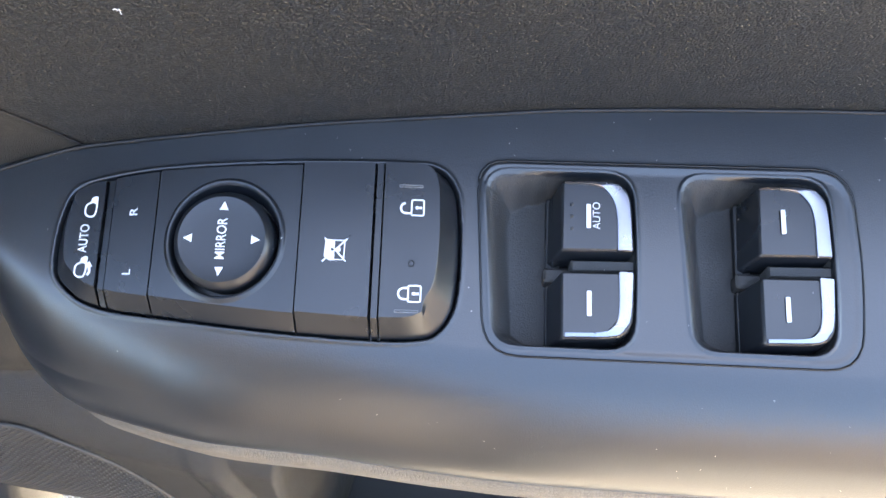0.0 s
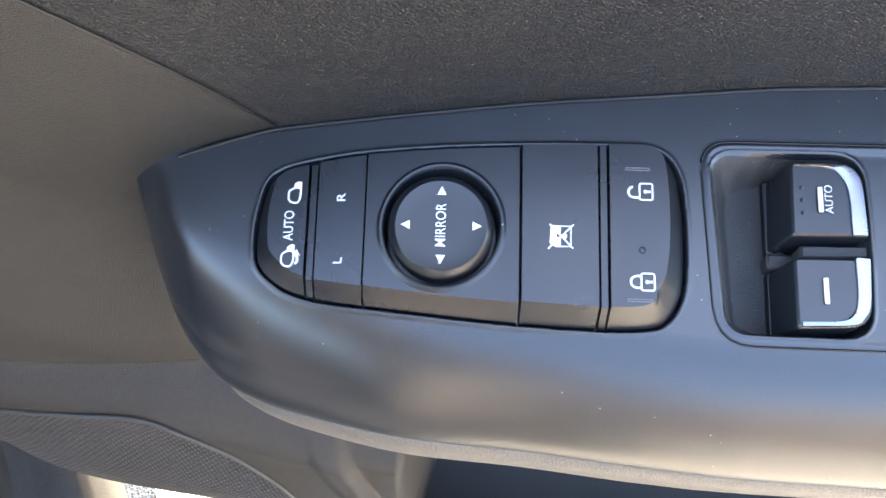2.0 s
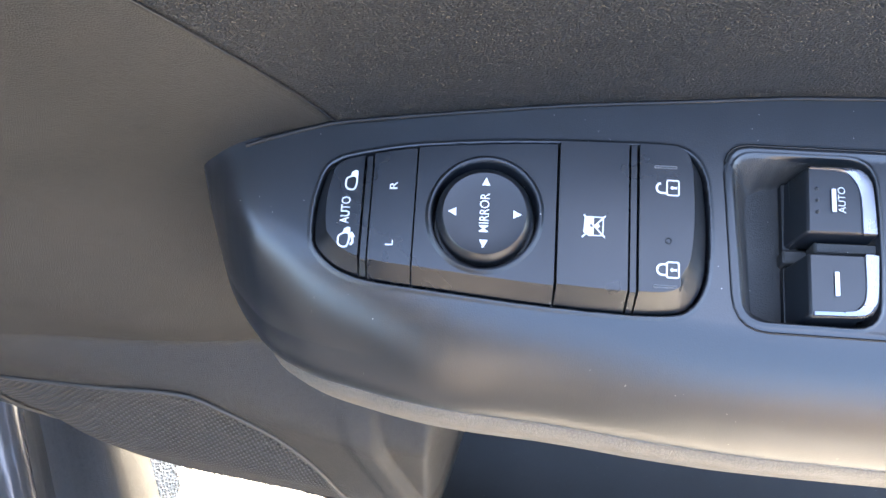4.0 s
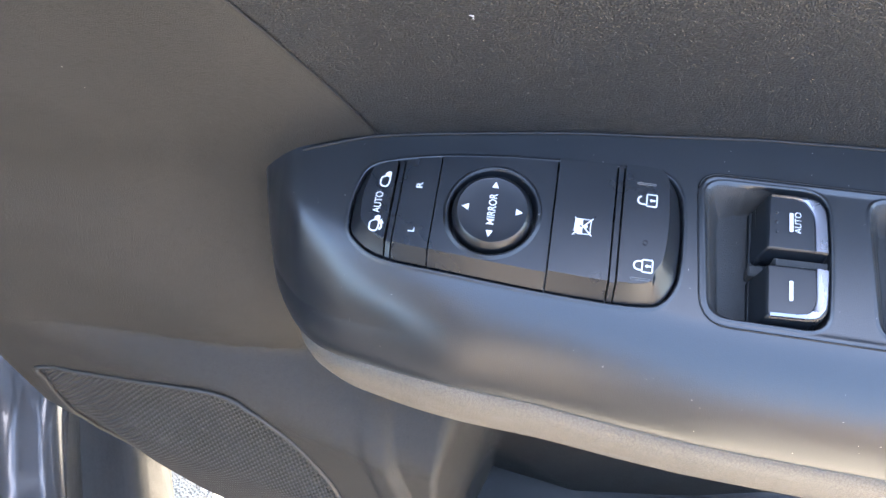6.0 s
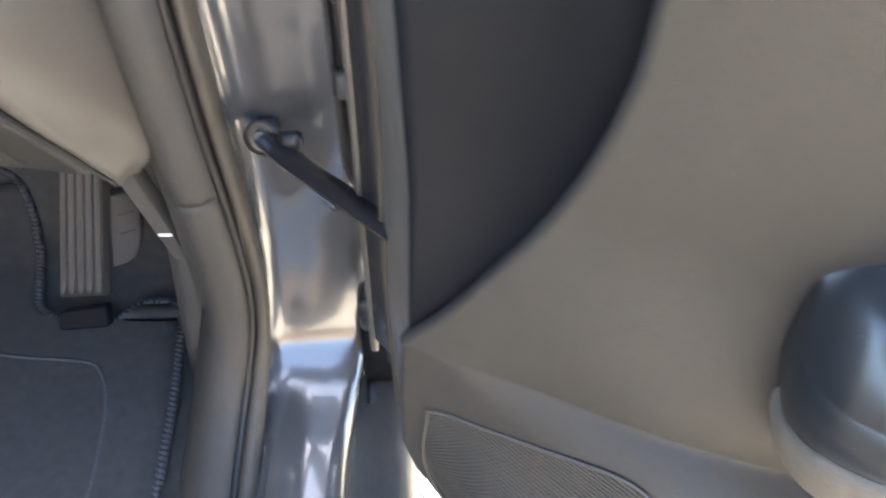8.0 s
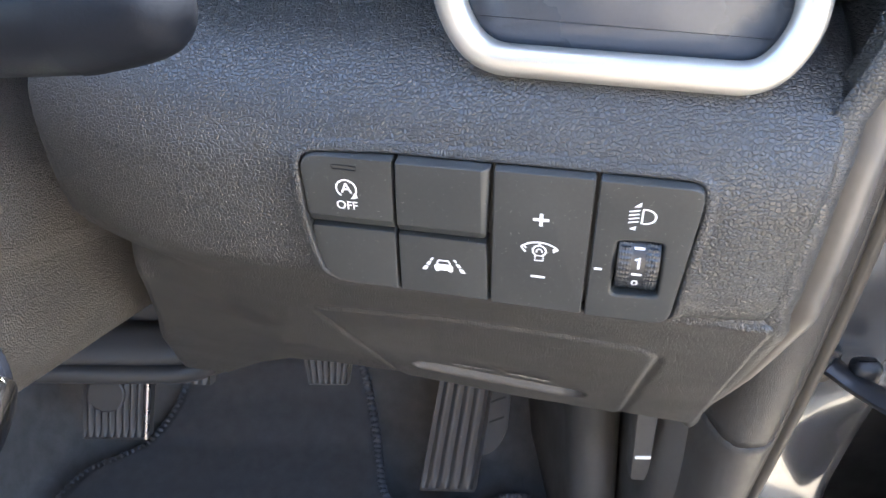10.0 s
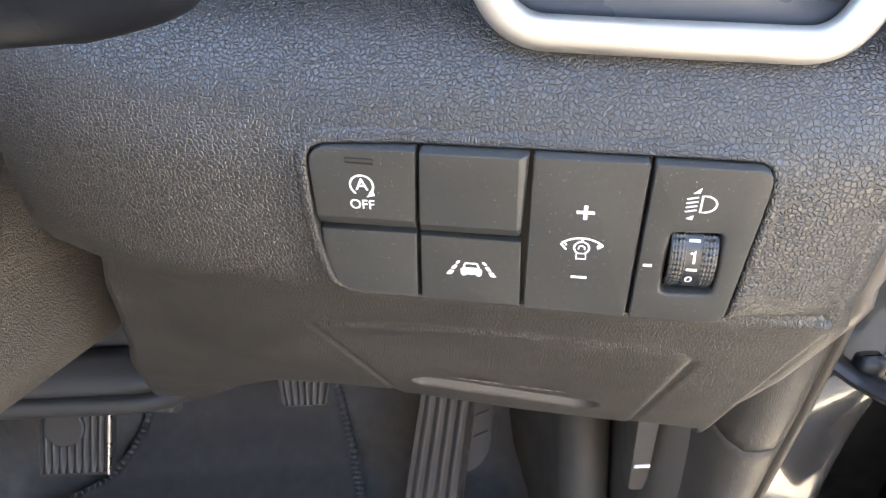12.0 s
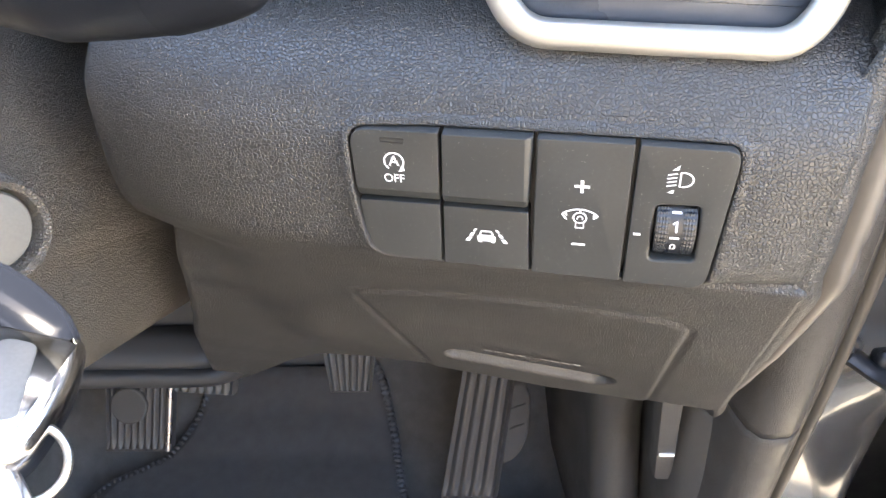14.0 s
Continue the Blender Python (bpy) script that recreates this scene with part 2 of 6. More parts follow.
def round_poly(pts, r, n=5):
    """Corner-rounded closed polygon; r one radius or one a corner."""
    p = np.asarray(pts, float)
    out = []
    k = len(p)
    for i in range(k):
        a, b, c = p[i - 1], p[i], p[(i + 1) % k]
        ri = r[i] if isinstance(r, (list, tuple)) else r
        u, v = (a - b), (c - b)
        lu, lv = np.linalg.norm(u), np.linalg.norm(v)
        d = min(ri, 0.49 * lu, 0.49 * lv)
        s, e = b + u / lu * d, b + v / lv * d
        for j in range(n + 1):
            t = j / n
            out.append((1 - t) ** 2 * s + 2 * t * (1 - t) * b + t * t * e)
    return np.array(out)


def sd_poly(X, Y, poly):
    """Signed distance to a closed polygon: minus inside."""
    d = np.full(X.shape, 1e9)
    inside = np.zeros(X.shape, bool)
    for i in range(len(poly)):
        (x0, y0), (x1, y1) = poly[i - 1], poly[i]
        ex, ey = x1 - x0, y1 - y0
        wx, wy = X - x0, Y - y0
        t = np.clip((wx * ex + wy * ey) / (ex * ex + ey * ey + 1e-18), 0, 1)
        d = np.minimum(d, (wx - ex * t) ** 2 + (wy - ey * t) ** 2)
        hit = ((y0 > Y) != (y1 > Y)) & (X < (x1 - x0) * (Y - y0) / (y1 - y0 + 1e-18) + x0)
        inside ^= hit
    return np.sqrt(d) * np.where(inside, -1, 1)


def sd_line(X, Y, line):
    d = np.full(X.shape, 1e9)
    for i in range(1, len(line)):
        (x0, y0), (x1, y1) = line[i - 1], line[i]
        ex, ey = x1 - x0, y1 - y0
        t = np.clip(((X - x0) * ex + (Y - y0) * ey) / (ex * ex + ey * ey + 1e-18), 0, 1)
        d = np.minimum(d, (X - x0 - ex * t) ** 2 + (Y - y0 - ey * t) ** 2)
    return np.sqrt(d)


def step(x, a, b):
    t = np.clip((x - a) / (b - a), 0, 1)
    return t * t * (3 - 2 * t)


def inset(poly, d):
    """A closed polygon moved inwards by d along its normals (either winding)."""
    p = np.asarray(poly, float)
    area = 0.5 * np.sum(p[:, 0] * np.roll(p[:, 1], -1) - np.roll(p[:, 0], -1) * p[:, 1])
    t = np.roll(p, -1, 0) - np.roll(p, 1, 0)
    t /= np.linalg.norm(t, axis=1)[:, None] + 1e-12
    nrm = np.stack([-t[:, 1], t[:, 0]], 1) * (1 if area > 0 else -1)
    return p + nrm * d


def slab(name, poly, levels, put, material, parent, label="", frame_m=ID, sharp=35, cap=True):
    """Loops of poly, inset and raised by levels [(inset, height)...], closed with a cap; put(x, y, h) places a point."""
    loops = []
    for d, h in levels:
        q = inset(poly, d)
        loops.append([put(x, y, h) for x, y in q])
    n = len(poly)
    V = np.array(loops).reshape(-1, 3)
    f = grid_faces(len(levels), n, close_c=True).tolist()
    if cap:
        f.append(list(range((len(levels) - 1) * n, len(levels) * n)))
    return part(name, V, f, material, parent, label, frame_m, sharp)


def tube(name, path, radius, material, parent, label="", frame_m=ID, seg=12, flat=1.0, closed=False, up=(0, 0, 1), sharp=60, kind="", phase=0.0):
    P = np.asarray(path, float)
    n = len(P)
    rad = np.full(n, radius) if np.isscalar(radius) else np.asarray(radius)
    T = np.roll(P, -1, 0) - np.roll(P, 1, 0) if closed else np.gradient(P, axis=0)
    T /= np.linalg.norm(T, axis=1)[:, None] + 1e-12
    A = np.cross(T, np.asarray(up, float))
    A /= np.linalg.norm(A, axis=1)[:, None] + 1e-12
    B = np.cross(A, T)
    th = np.linspace(0, 2 * np.pi, seg, endpoint=False) + phase
    V = P[:, None] + rad[:, None, None] * (np.cos(th)[None, :, None] * A[:, None] + flat * np.sin(th)[None, :, None] * B[:, None])
    f = grid_faces(n, seg, close_r=closed, close_c=True).tolist()
    if not closed:
        f += [list(range(seg)), list(range((n - 1) * seg, n * seg))]
    return part(name, V.reshape(-1, 3), f, material, parent, label, frame_m, sharp, kind)


def lathe(name, profile, put, material, parent, label="", frame_m=ID, seg=48, sharp=35):
    """Turns a profile [(r, h)...]; put(x, y, h) places a point."""
    th = np.linspace(0, 2 * np.pi, seg, endpoint=False)
    V = [[put(r * math.cos(a), r * math.sin(a), h) for a in th] for r, h in profile]
    f = grid_faces(len(profile), seg, close_c=True).tolist()
    if profile[-1][0] > 1e-5:
        f.append(list(range((len(profile) - 1) * seg, len(profile) * seg)))
    return part(name, np.array(V).reshape(-1, 3), f, material, parent, label, frame_m, sharp)


def box(name, lo, hi, material, parent, label="", frame_m=ID, bevel=0.002):
    (x0, y0, z0), (x1, y1, z1) = lo, hi
    poly = round_poly([(x0, y0), (x1, y0), (x1, y1), (x0, y1)], bevel * 2, 3)
    return slab(name, poly, [(bevel, z0), (0, z0 + bevel), (0, z1 - bevel), (bevel, z1)], lambda x, y, h: (x, y, h), material, parent, label, frame_m, 60)


class Print:
    """Flat printed marks, in a 2D frame in millimetres: collects strokes, areas and words, and makes one thin raised mesh."""

    def __init__(self, put):
        self.put, self.v, self.f = put, [], []

    def area(self, pts, h=0.00012):
        k = len(self.v)
        self.v += [self.put(x, y, h) for x, y in pts]
        self.f.append(list(range(k, k + len(pts))))
        return self

    def stroke(self, pts, w, closed=False):
        p = np.asarray(pts, float)
        t = (np.roll(p, -1, 0) - np.roll(p, 1, 0)) if closed else np.gradient(p, axis=0)
        t /= np.linalg.norm(t, axis=1)[:, None] + 1e-9
        nn = np.stack([-t[:, 1], t[:, 0]], 1) * w / 2
        k = len(self.v)
        for a, b in zip(p + nn, p - nn):
            self.v += [self.put(a[0], a[1], 0.00012), self.put(b[0], b[1], 0.00012)]
        m = len(p)
        for i in range(m if closed else m - 1):
            j = (i + 1) % m
            self.f.append([k + 2 * i, k + 2 * i + 1, k + 2 * j + 1, k + 2 * j])
        return self

    def disc(self, x, y, r, n=14):
        return self.area([(x + r * math.cos(2 * math.pi * i / n), y + r * math.sin(2 * math.pi * i / n)) for i in range(n)])

    def words(self, text, x, y, size, fat=0.0, squeeze=1.0):
        cu = bpy.data.curves.new("words", "FONT")
        cu.body, cu.size, cu.align_x, cu.align_y, cu.offset = text, size, "CENTER", "CENTER", fat
        ob = new("words", cu)
        me = bpy.data.meshes.new_from_object(ob.evaluated_get(bpy.context.evaluated_depsgraph_get()))
        k = len(self.v)
        self.v += [self.put(x + q.co.x * squeeze, y + q.co.y, 0.00012) for q in me.vertices]
        self.f += [[k + i for i in pl.vertices] for pl in me.polygons]
        bpy.data.objects.remove(ob)
        bpy.data.curves.remove(cu)
        bpy.data.meshes.remove(me)
        return self

    def make(self, name, parent, label="", material=None, frame_m=ID):
        return part(name, self.v, self.f, material or M_WHITE, parent, label, frame_m)


def arc(cx, cy, r, a0, a1, n=14, ry=None):
    return [(cx + r * math.cos(radians(a0 + (a1 - a0) * i / n)), cy + (ry or r) * math.sin(radians(a0 + (a1 - a0) * i / n))) for i in range(n + 1)]


# ---- ground ----
def ground():
    n = 60
    s = np.sign(np.linspace(-1, 1, n)) * np.abs(np.linspace(-1, 1, n)) ** 4 * 400
    X, Y = np.meshgrid(s, s, indexing="ij")
    ob = sheet("ground", np.stack([X, Y, np.full_like(X, -0.05)], 2), M_ASPHALT)
    tagged(ob, "pale sunlit asphalt ground with coarse pebbles", "ground", kind="structure")


ground()


def reflected_wall():
    """Closes the place behind the car: an unseen wall, added for the armrest's reflections."""
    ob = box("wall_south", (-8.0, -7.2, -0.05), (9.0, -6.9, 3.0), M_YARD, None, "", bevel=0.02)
    tagged(ob, "unseen plain brown wall added behind the car for reflections", "wall", kind="structure")


reflected_wall()

# ======== the open driver's door ========
# Door frame: x from the hinge to the rear, y outwards, z up.
DOOR = pose(0, 0, 0, 0, 0, -27.0)
door = thing("car_door", DOOR @ Vector((-0.42, 0.19, 0.28)), "open driver's door with dark trim, switch-laden armrest and speaker", "car door")


def panel_y(x, z):
    """The trim's main face."""
    y = np.interp(x, [-0.6, -0.39, -0.25, -0.132, -0.084, -0.045, -0.012, 0.033, 0.072, 0.124, 0.5], [0.058, 0.098, 0.1245, 0.1468, 0.1512, 0.1551, 0.1579, 0.1619, 0.1634, 0.1644, 0.1656])
    y = y - 0.017 * step(0.735 - np.asarray(z, float), 0, 0.13) * step(np.asarray(x, float), -0.34, -0.20)
    y = y + 0.0038 * step(np.asarray(x, float), -0.20, -0.13)
    t = np.clip(z - 0.735, 0, 1)
    return y - 0.17 * t * t / (t + 0.06)


FRONT = np.array([(0.20, -0.10), (0.262, -0.23), (0.28, -0.272), (0.303, -0.304), (0.353, -0.346), (0.40, -0.371), (0.443, -0.386), (0.487, -0.394), (0.555, -0.3945), (0.60, -0.392), (0.626, -0.390),
                  (0.66, -0.364), (0.695, -0.343), (0.748, -0.314), (0.80, -0.295), (0.845, -0.285), (0.885, -0.282), (1.02, -0.278)])
FRONT = np.vstack([FRONT[:10], smooth_line(FRONT[10:], 6)])
SEAM = np.array([(-0.1318, 0.7685), (-0.142, 0.7905), (-0.153, 0.812), (-0.1655, 0.836), (-0.1805, 0.864), (-0.203, 0.905), (-0.262, 1.01)])
FOLD = smooth_line([(-0.50, 0.645), (-0.39, 0.626), (-0.33, 0.612), (-0.27, 0.606), (-0.21, 0.602), (-0.15, 0.591), (-0.09, 0.579), (0.1, 0.57), (0.5, 0.56)], 8)
POCKET = np.array([(0.20, -0.05), (0.45, -0.086), (0.50, -0.106), (0.5355, -0.120), (0.558, -0.127), (0.578, -0.133), (0.60, -0.138), (0.624, -0.143), (0.70, -0.160)])
SPEAKER = smooth_line([(-0.371, 0.5535), (-0.322, 0.566), (-0.272, 0.578), (-0.234, 0.581), (-0.212, 0.572), (-0.195, 0.557), (-0.180, 0.540), (-0.165, 0.518), (-0.154, 0.49), (-0.147, 0.45), (-0.150, 0.39), (-0.175, 0.33), (-0.215, 0.300), (-0.265, 0.312),
                       (-0.315, 0.345), (-0.353, 0.394), (-0.371, 0.433), (-0.380, 0.484), (-0.377, 0.538)], 6, True)


def trim_y(X, Z):
    y = panel_y(X, Z)
    zf = np.interp(X, FOLD[:, 0], FOLD[:, 1])
    dd = X - np.interp(Z, FRONT[:, 0], FRONT[:, 1]) - 0.02
    lower = 0.105 + 0.087 * (X + 0.375) - 0.215 * 0.5 * (np.sqrt(np.minimum(dd, 0.3) ** 2 + 0.0004) + np.minimum(dd, 0.3))
    lower = lower - 0.020 * step(0.575 - Z, 0, 0.10) * step(dd, -0.02, 0.07)
    fold = 1 - np.clip(1 - np.maximum(zf - Z, 0) / 0.036, 0, 1) ** 2
    xl = np.interp(Z, POCKET[:, 0], POCKET[:, 1])
    lower = lower + 0.003 * step(X - xl, 0.0, 0.0025) - 0.002 * step(X - xl, -0.020, -0.012) * (1 - step(X - xl, -0.004, 0.001)) + 0.0025 * step(X - xl, -0.001, 0.0025) + 0.10 * step(X, -0.100, -0.062)
    y = y + (np.minimum(lower, 0.185) - panel_y(X, Z)) * fold
    xf = np.interp(Z, FRONT[:, 0], FRONT[:, 1])
    d = X - xf
    y = y + np.where(Z < 0.60, 0.010 * np.clip(1 - d / 0.03, 0, 1) ** 2 * step(0.50 - Z, 0, 0.12), 0)
    y = y + 0.006 * np.exp(-((X + 0.205) / 0.05) ** 2 - ((Z - 0.70) / 0.07) ** 2)
    sg = sd_line(X, Z, SEAM)
    y = y + 0.0011 * np.clip(1 - sg / 0.0011, 0, 1)
    sp = sd_poly(X, Z, SPEAKER)
    return y + 0.0035 * step(-sp, -0.0005, 0.0015)


def door_trim():
    zs = np.concatenate([np.linspace(0.20, 0.55, 150), np.linspace(0.5525, 0.66, 48), np.linspace(0.6620, 0.93, 205), np.linspace(0.934, 1.0, 15)])
    us = np.concatenate([np.linspace(0, 0.02, 10), np.linspace(0.0215, 0.30, 215), np.linspace(0.304, 0.75, 80)])
    Z = np.repeat(zs[:, None], len(us), 1)
    xf = np.interp(zs, FRONT[:, 0], FRONT[:, 1])
    X = xf[:, None] + us[None]
    Y = trim_y(X, Z)
    # the front edge rolls back
    roll = np.linspace(math.pi / 2, 0, 7)[:-1]
    r = 0.006
    edge = np.stack([np.stack([X[:, 0] - r * np.sin(a), Y[:, 0] + r * (1 - np.cos(a)), Z[:, 0]], 1) for a in roll], 1)
    back = edge[:, :1] + np.array([0.004, 0.03, 0])
    V = np.concatenate([back, edge, np.stack([X, Y, Z], 2)], 1)
    cx = 0.25 * (V[:-1, :-1] + V[1:, :-1] + V[:-1, 1:] + V[1:, 1:])
    # upper soft panel lies behind the seam and above the armrest
    right = (cx[:, :, 2] > 0.765) & (cx[:, :, 0] > np.interp(cx[:, :, 2], SEAM[:, 1], SEAM[:, 0]))
    sheet("lower_trim", V, M_TRIM, door, "grey-brown grained plastic trim", DOOR, mask=~right)
    sheet("upper_trim", V, M_UPPER, door, "dark leather-grained upper trim", DOOR, mask=right)
    line = np.stack([np.interp(np.linspace(0, 1, 60), np.linspace(0, 1, len(SEAM)), SEAM[:, k]) for k in (0, 1)], 1)
    tube("trim_seam", np.stack([line[:, 0], trim_y(line[:, 0], line[:, 1]) - 0.0010, line[:, 1]], 1), 0.0006, M_BLACK, door, "dark seam between the trims", DOOR, 8, up=(0, 1, 0))
    zz = np.linspace(0.60, 1.0, 60)
    xx = np.linspace(0, 1, 20)
    Zd, Ud = np.meshgrid(zz, xx, indexing="ij")
    x0 = np.interp(Zd, [0.60, 0.63, 0.80, 1.0], [-0.392, -0.391, -0.388, -0.382])
    Xd = x0 + Ud * (np.interp(Zd, FRONT[:, 0], FRONT[:, 1]) + 0.012 - x0)
    Yd = panel_y(Xd, Zd) + 0.009 + 0.012 * np.sin(np.pi * Ud) * step(Zd, 0.63, 0.8)
    thick(sheet("front_trim", np.stack([Xd, Yd, Zd], 2), M_DARKTRIM, door, "smooth dark panel at the door's front", DOOR), 0.002, 1)
    # inner sheet-metal edge between trim and door shell
    rows = []
    for z in np.linspace(0.47, 1.0, 50):
        xa = float(np.interp(z, [0.44, 0.60, 0.63, 0.80, 1.0], [-0.388, -0.393, -0.392, -0.388, -0.382]))
        k = float(np.interp(z, [0.44, 0.55, 0.65, 0.75, 0.95], [0.45, 0.72, 0.86, 0.95, 1.12]))
        base = 0.097 + float(panel_y(-0.39, z) - panel_y(-0.39, 0.735))
        q = [(0.006, 0.020), (0.0, 0.018), (-0.004, 0.020), (-0.016, 0.034), (-0.030, 0.052), (-0.044, 0.069), (-0.052, 0.078), (-0.056, 0.086), (-0.053, 0.094), (-0.045, 0.12), (-0.04, 0.16)]
        rows.append([(xa + a * k, base + b * k, z) for a, b in q])
    sheet("front_edge", rows, M_EDGE, door, "satin grey-brown front edge of the door", DOOR)
    rail = np.array([(r[7][0] - 0.002, r[7][1] + 0.001, r[7][2]) for r in rows])
    tube("edge_seal", rail, 0.0032, M_RUBBER, door, "thin rubber seal along the front edge", DOOR, 8, up=(0, 1, 0))
    flange = [[(-0.449, 0.184, z), (-0.460, 0.190, z), (-0.4685, 0.193, z)] for z in np.linspace(0.47, 1.0, 12)]
    thick(sheet("edge_web", flange, M_BOOT, door, "dark rubber web of the front edge", DOOR), 0.002)
    tube("edge_flange", [(-0.4715, 0.195, z) for z in np.linspace(0.45, 1.0, 12)], 0.0036, M_EDGE, door, "pale folded metal flange", DOOR, 8, up=(0, 1, 0))
    # outer shell
    rows = []
    for z in np.linspace(0.22, 1.0, 24):
        x0 = float(np.interp(z, [0.22, 0.30, 0.40, 0.50, 0.62], [-0.30, -0.365, -0.42, -0.44, -0.446]))
        rows.append([(x0, 0.20, z), (x0 - 0.01, 0.245, z), (-0.2, 0.262, z), (0.2, 0.262, z), (0.62, 0.25, z), (0.66, 0.18, z)])
    thick(sheet("outer_panel", rows, M_PAINT, door, "dark metallic outer door skin", DOOR), 0.002)


def speaker():
    p = 0.0034
    outer, inner = [], []
    for k in range(8):
        a = math.pi / 4 * k
        inner.append((math.cos(a), math.sin(a)))
        m = max(abs(math.cos(a)), abs(math.sin(a)))
        outer.append((math.cos(a) / m, math.sin(a) / m))
    g1, g2 = np.meshgrid(np.arange(-100, 101) * p, np.arange(-100, 101) * p, indexing="ij")
    ca, sa = math.cos(radians(-16)), math.sin(radians(-16))
    g1 = g1 + 0.5 * p * (np.arange(g1.shape[1]) % 2)[None]
    X, Z = -0.28 + g1 * ca - g2 * sa, 0.42 + g1 * sa + g2 * ca
    keep = sd_poly(X, Z, SPEAKER) < -0.0010
    cx, cz = X[keep], Z[keep]
    rings = []
    for rx, dy in ((outer, 0.0018), (inner, 0.0021), (inner, 0.0036)):
        sc = p / 2 if rx is outer else 0.00138
        o1 = np.array([q[0] for q in rx]) * sc
        o2 = np.array([q[1] for q in rx]) * sc
        ox, oz = o1 * ca - o2 * sa, o1 * sa + o2 * ca
        px, pz = cx[:, None] + ox, cz[:, None] + oz
        py = trim_y(px, pz) - 0.0035 + dy
        rings.append(np.stack([px, py, pz], 2))
    V = np.stack(rings, 1).reshape(-1, 3)
    n = len(cx)
    f = []
    k = np.arange(8)
    for r in range(2):
        q = np.stack([r * 8 + k, r * 8 + (k + 1) % 8, (r + 1) * 8 + (k + 1) % 8, (r + 1) * 8 + k], 1)
        f.append((np.arange(n)[:, None, None] * 24 + q[None]).reshape(-1, 4))
    g = part("speaker_grille", V, np.concatenate(f), M_GRILLE, door, "perforated grey-brown speaker grille", DOOR, kind="stuff")
    line = smooth_line(SPEAKER[::3], 4, True)
    path = np.stack([line[:, 0], trim_y(line[:, 0] * 1.0, line[:, 1]) - 0.0015, line[:, 1]], 1)
    path[:, 1] = panel_y(path[:, 0], path[:, 2]) + (trim_y(path[:, 0], path[:, 2]) - panel_y(path[:, 0], path[:, 2])) - 0.001
    tube("grille_rim", path, 0.0015, M_GRILLE, door, "raised rim round the speaker", DOOR, 8, closed=True, up=(0, 1, 0))
    xs = np.linspace(-0.385, -0.155, 60)
    zs = np.linspace(0.255, 0.59, 80)
    X, Z = np.meshgrid(xs, zs, indexing="ij")
    ok = sd_poly(0.5 * (X[1:, 1:] + X[:-1, :-1]), 0.5 * (Z[1:, 1:] + Z[:-1, :-1]), SPEAKER) < -0.001
    sheet("speaker_cone", np.stack([X, trim_y(X, Z) - 0.0003, Z], 2), M_BLACK, door, "black backing behind the holes", DOOR, mask=ok)


def map_pocket():
    """The open pocket low on the door, seen from above past the armrest."""
    rows = []
    for x in np.concatenate([[-0.098, -0.092], np.linspace(-0.08, 0.47, 24)]):
        yb, yi = 0.175, max(0.018, 0.058 - 0.25 * (x + 0.098))
        rows.append([(x, yb, 0.34), (x, yb - 0.005, 0.315), (x, yb - 0.02, 0.300), (x, 0.10, 0.296), (x, yi + 0.022, 0.300), (x, yi + 0.008, 0.315), (x, yi + 0.002, 0.36), (x, yi, 0.42), (x, yi - 0.004, 0.425), (x, yi - 0.008, 0.42), (x, yi - 0.006, 0.33)])
    thick(sheet("map_pocket", rows, M_WELL, door, "open storage pocket low on the door", DOOR), 0.003)


door_trim()


def lint():
    l = thing("lint", DOOR @ Vector((-0.0898, 0.1425, 0.8442)), "tiny curl of pale lint on the upper trim", "lint")
    pts = np.array([(-2.2, 1.2), (-1.0, 1.6), (-0.2, 0.6), (0.6, 1.4), (0.8, -0.2), (0.2, -1.8), (0.6, -2.6)]) / 1800
    tube("thread", [(-0.0898 + a, float(panel_y(-0.0898 + a, 0.8442 + b)) - 0.0004, 0.8442 + b) for a, b in smooth_line(pts, 5)], 0.00011, M_WHITE, l, "", DOOR, 6, up=(0, 1, 0))


lint()
speaker()
map_pocket()

# ---- armrest ----
NOSE = smooth_line([(-0.1872, 0.137), (-0.1835, 0.118), (-0.176, 0.101), (-0.162, 0.0845), (-0.146, 0.074), (-0.128, 0.0670), (-0.09, 0.0574), (-0.045, 0.0533),
                    (0.0, 0.0485), (0.05, 0.0455), (0.2, 0.0415), (0.34, 0.040), (0.48, 0.040)], 10)
OUT = np.array([(-0.1872, 0.137), (-0.180, 0.1372), (-0.1735, 0.1385), (-0.166, 0.1426), (-0.149, 0.1457), (-0.1316, 0.148), (-0.0840, 0.152), (-0.045, 0.1557), (-0.012, 0.1585), (0.033, 0.1625),
                (0.072, 0.164), (0.124, 0.1648), (0.146, 0.1654), (0.48, 0.166)])
PANEL = np.array([(-136.2, 107.6), (-136.3, 115), (-135.5, 122), (-132.9, 130.2), (-128.5, 133.6), (-123.2, 135.1), (-111, 137.2), (-99.4, 138.5), (-74.8, 139.9), (-44.8, 140.7), (-16, 141), (-8, 140.4), (-3.2, 137.6),
                  (-0.4, 133), (0.9, 127), (1.7, 113.2), (0.9, 98.4), (-1.2, 91.5), (-5, 86.4), (-10.5, 84.2), (-24.8, 83.6), (-50.6, 84.8), (-74.9, 86.9), (-100.6, 89.9), (-115.2, 92.0), (-125.5, 95.2), (-132, 99.6), (-135.2, 103.4)]) / 1000
PLATE = round_poly(np.array([(6.8, 143.8), (132.5, 144.0), (134.6, 107), (132.0, 78.6), (10.0, 80.0)]) / 1000, [0.010, 0.013, 0.02, 0.012, 0.012])
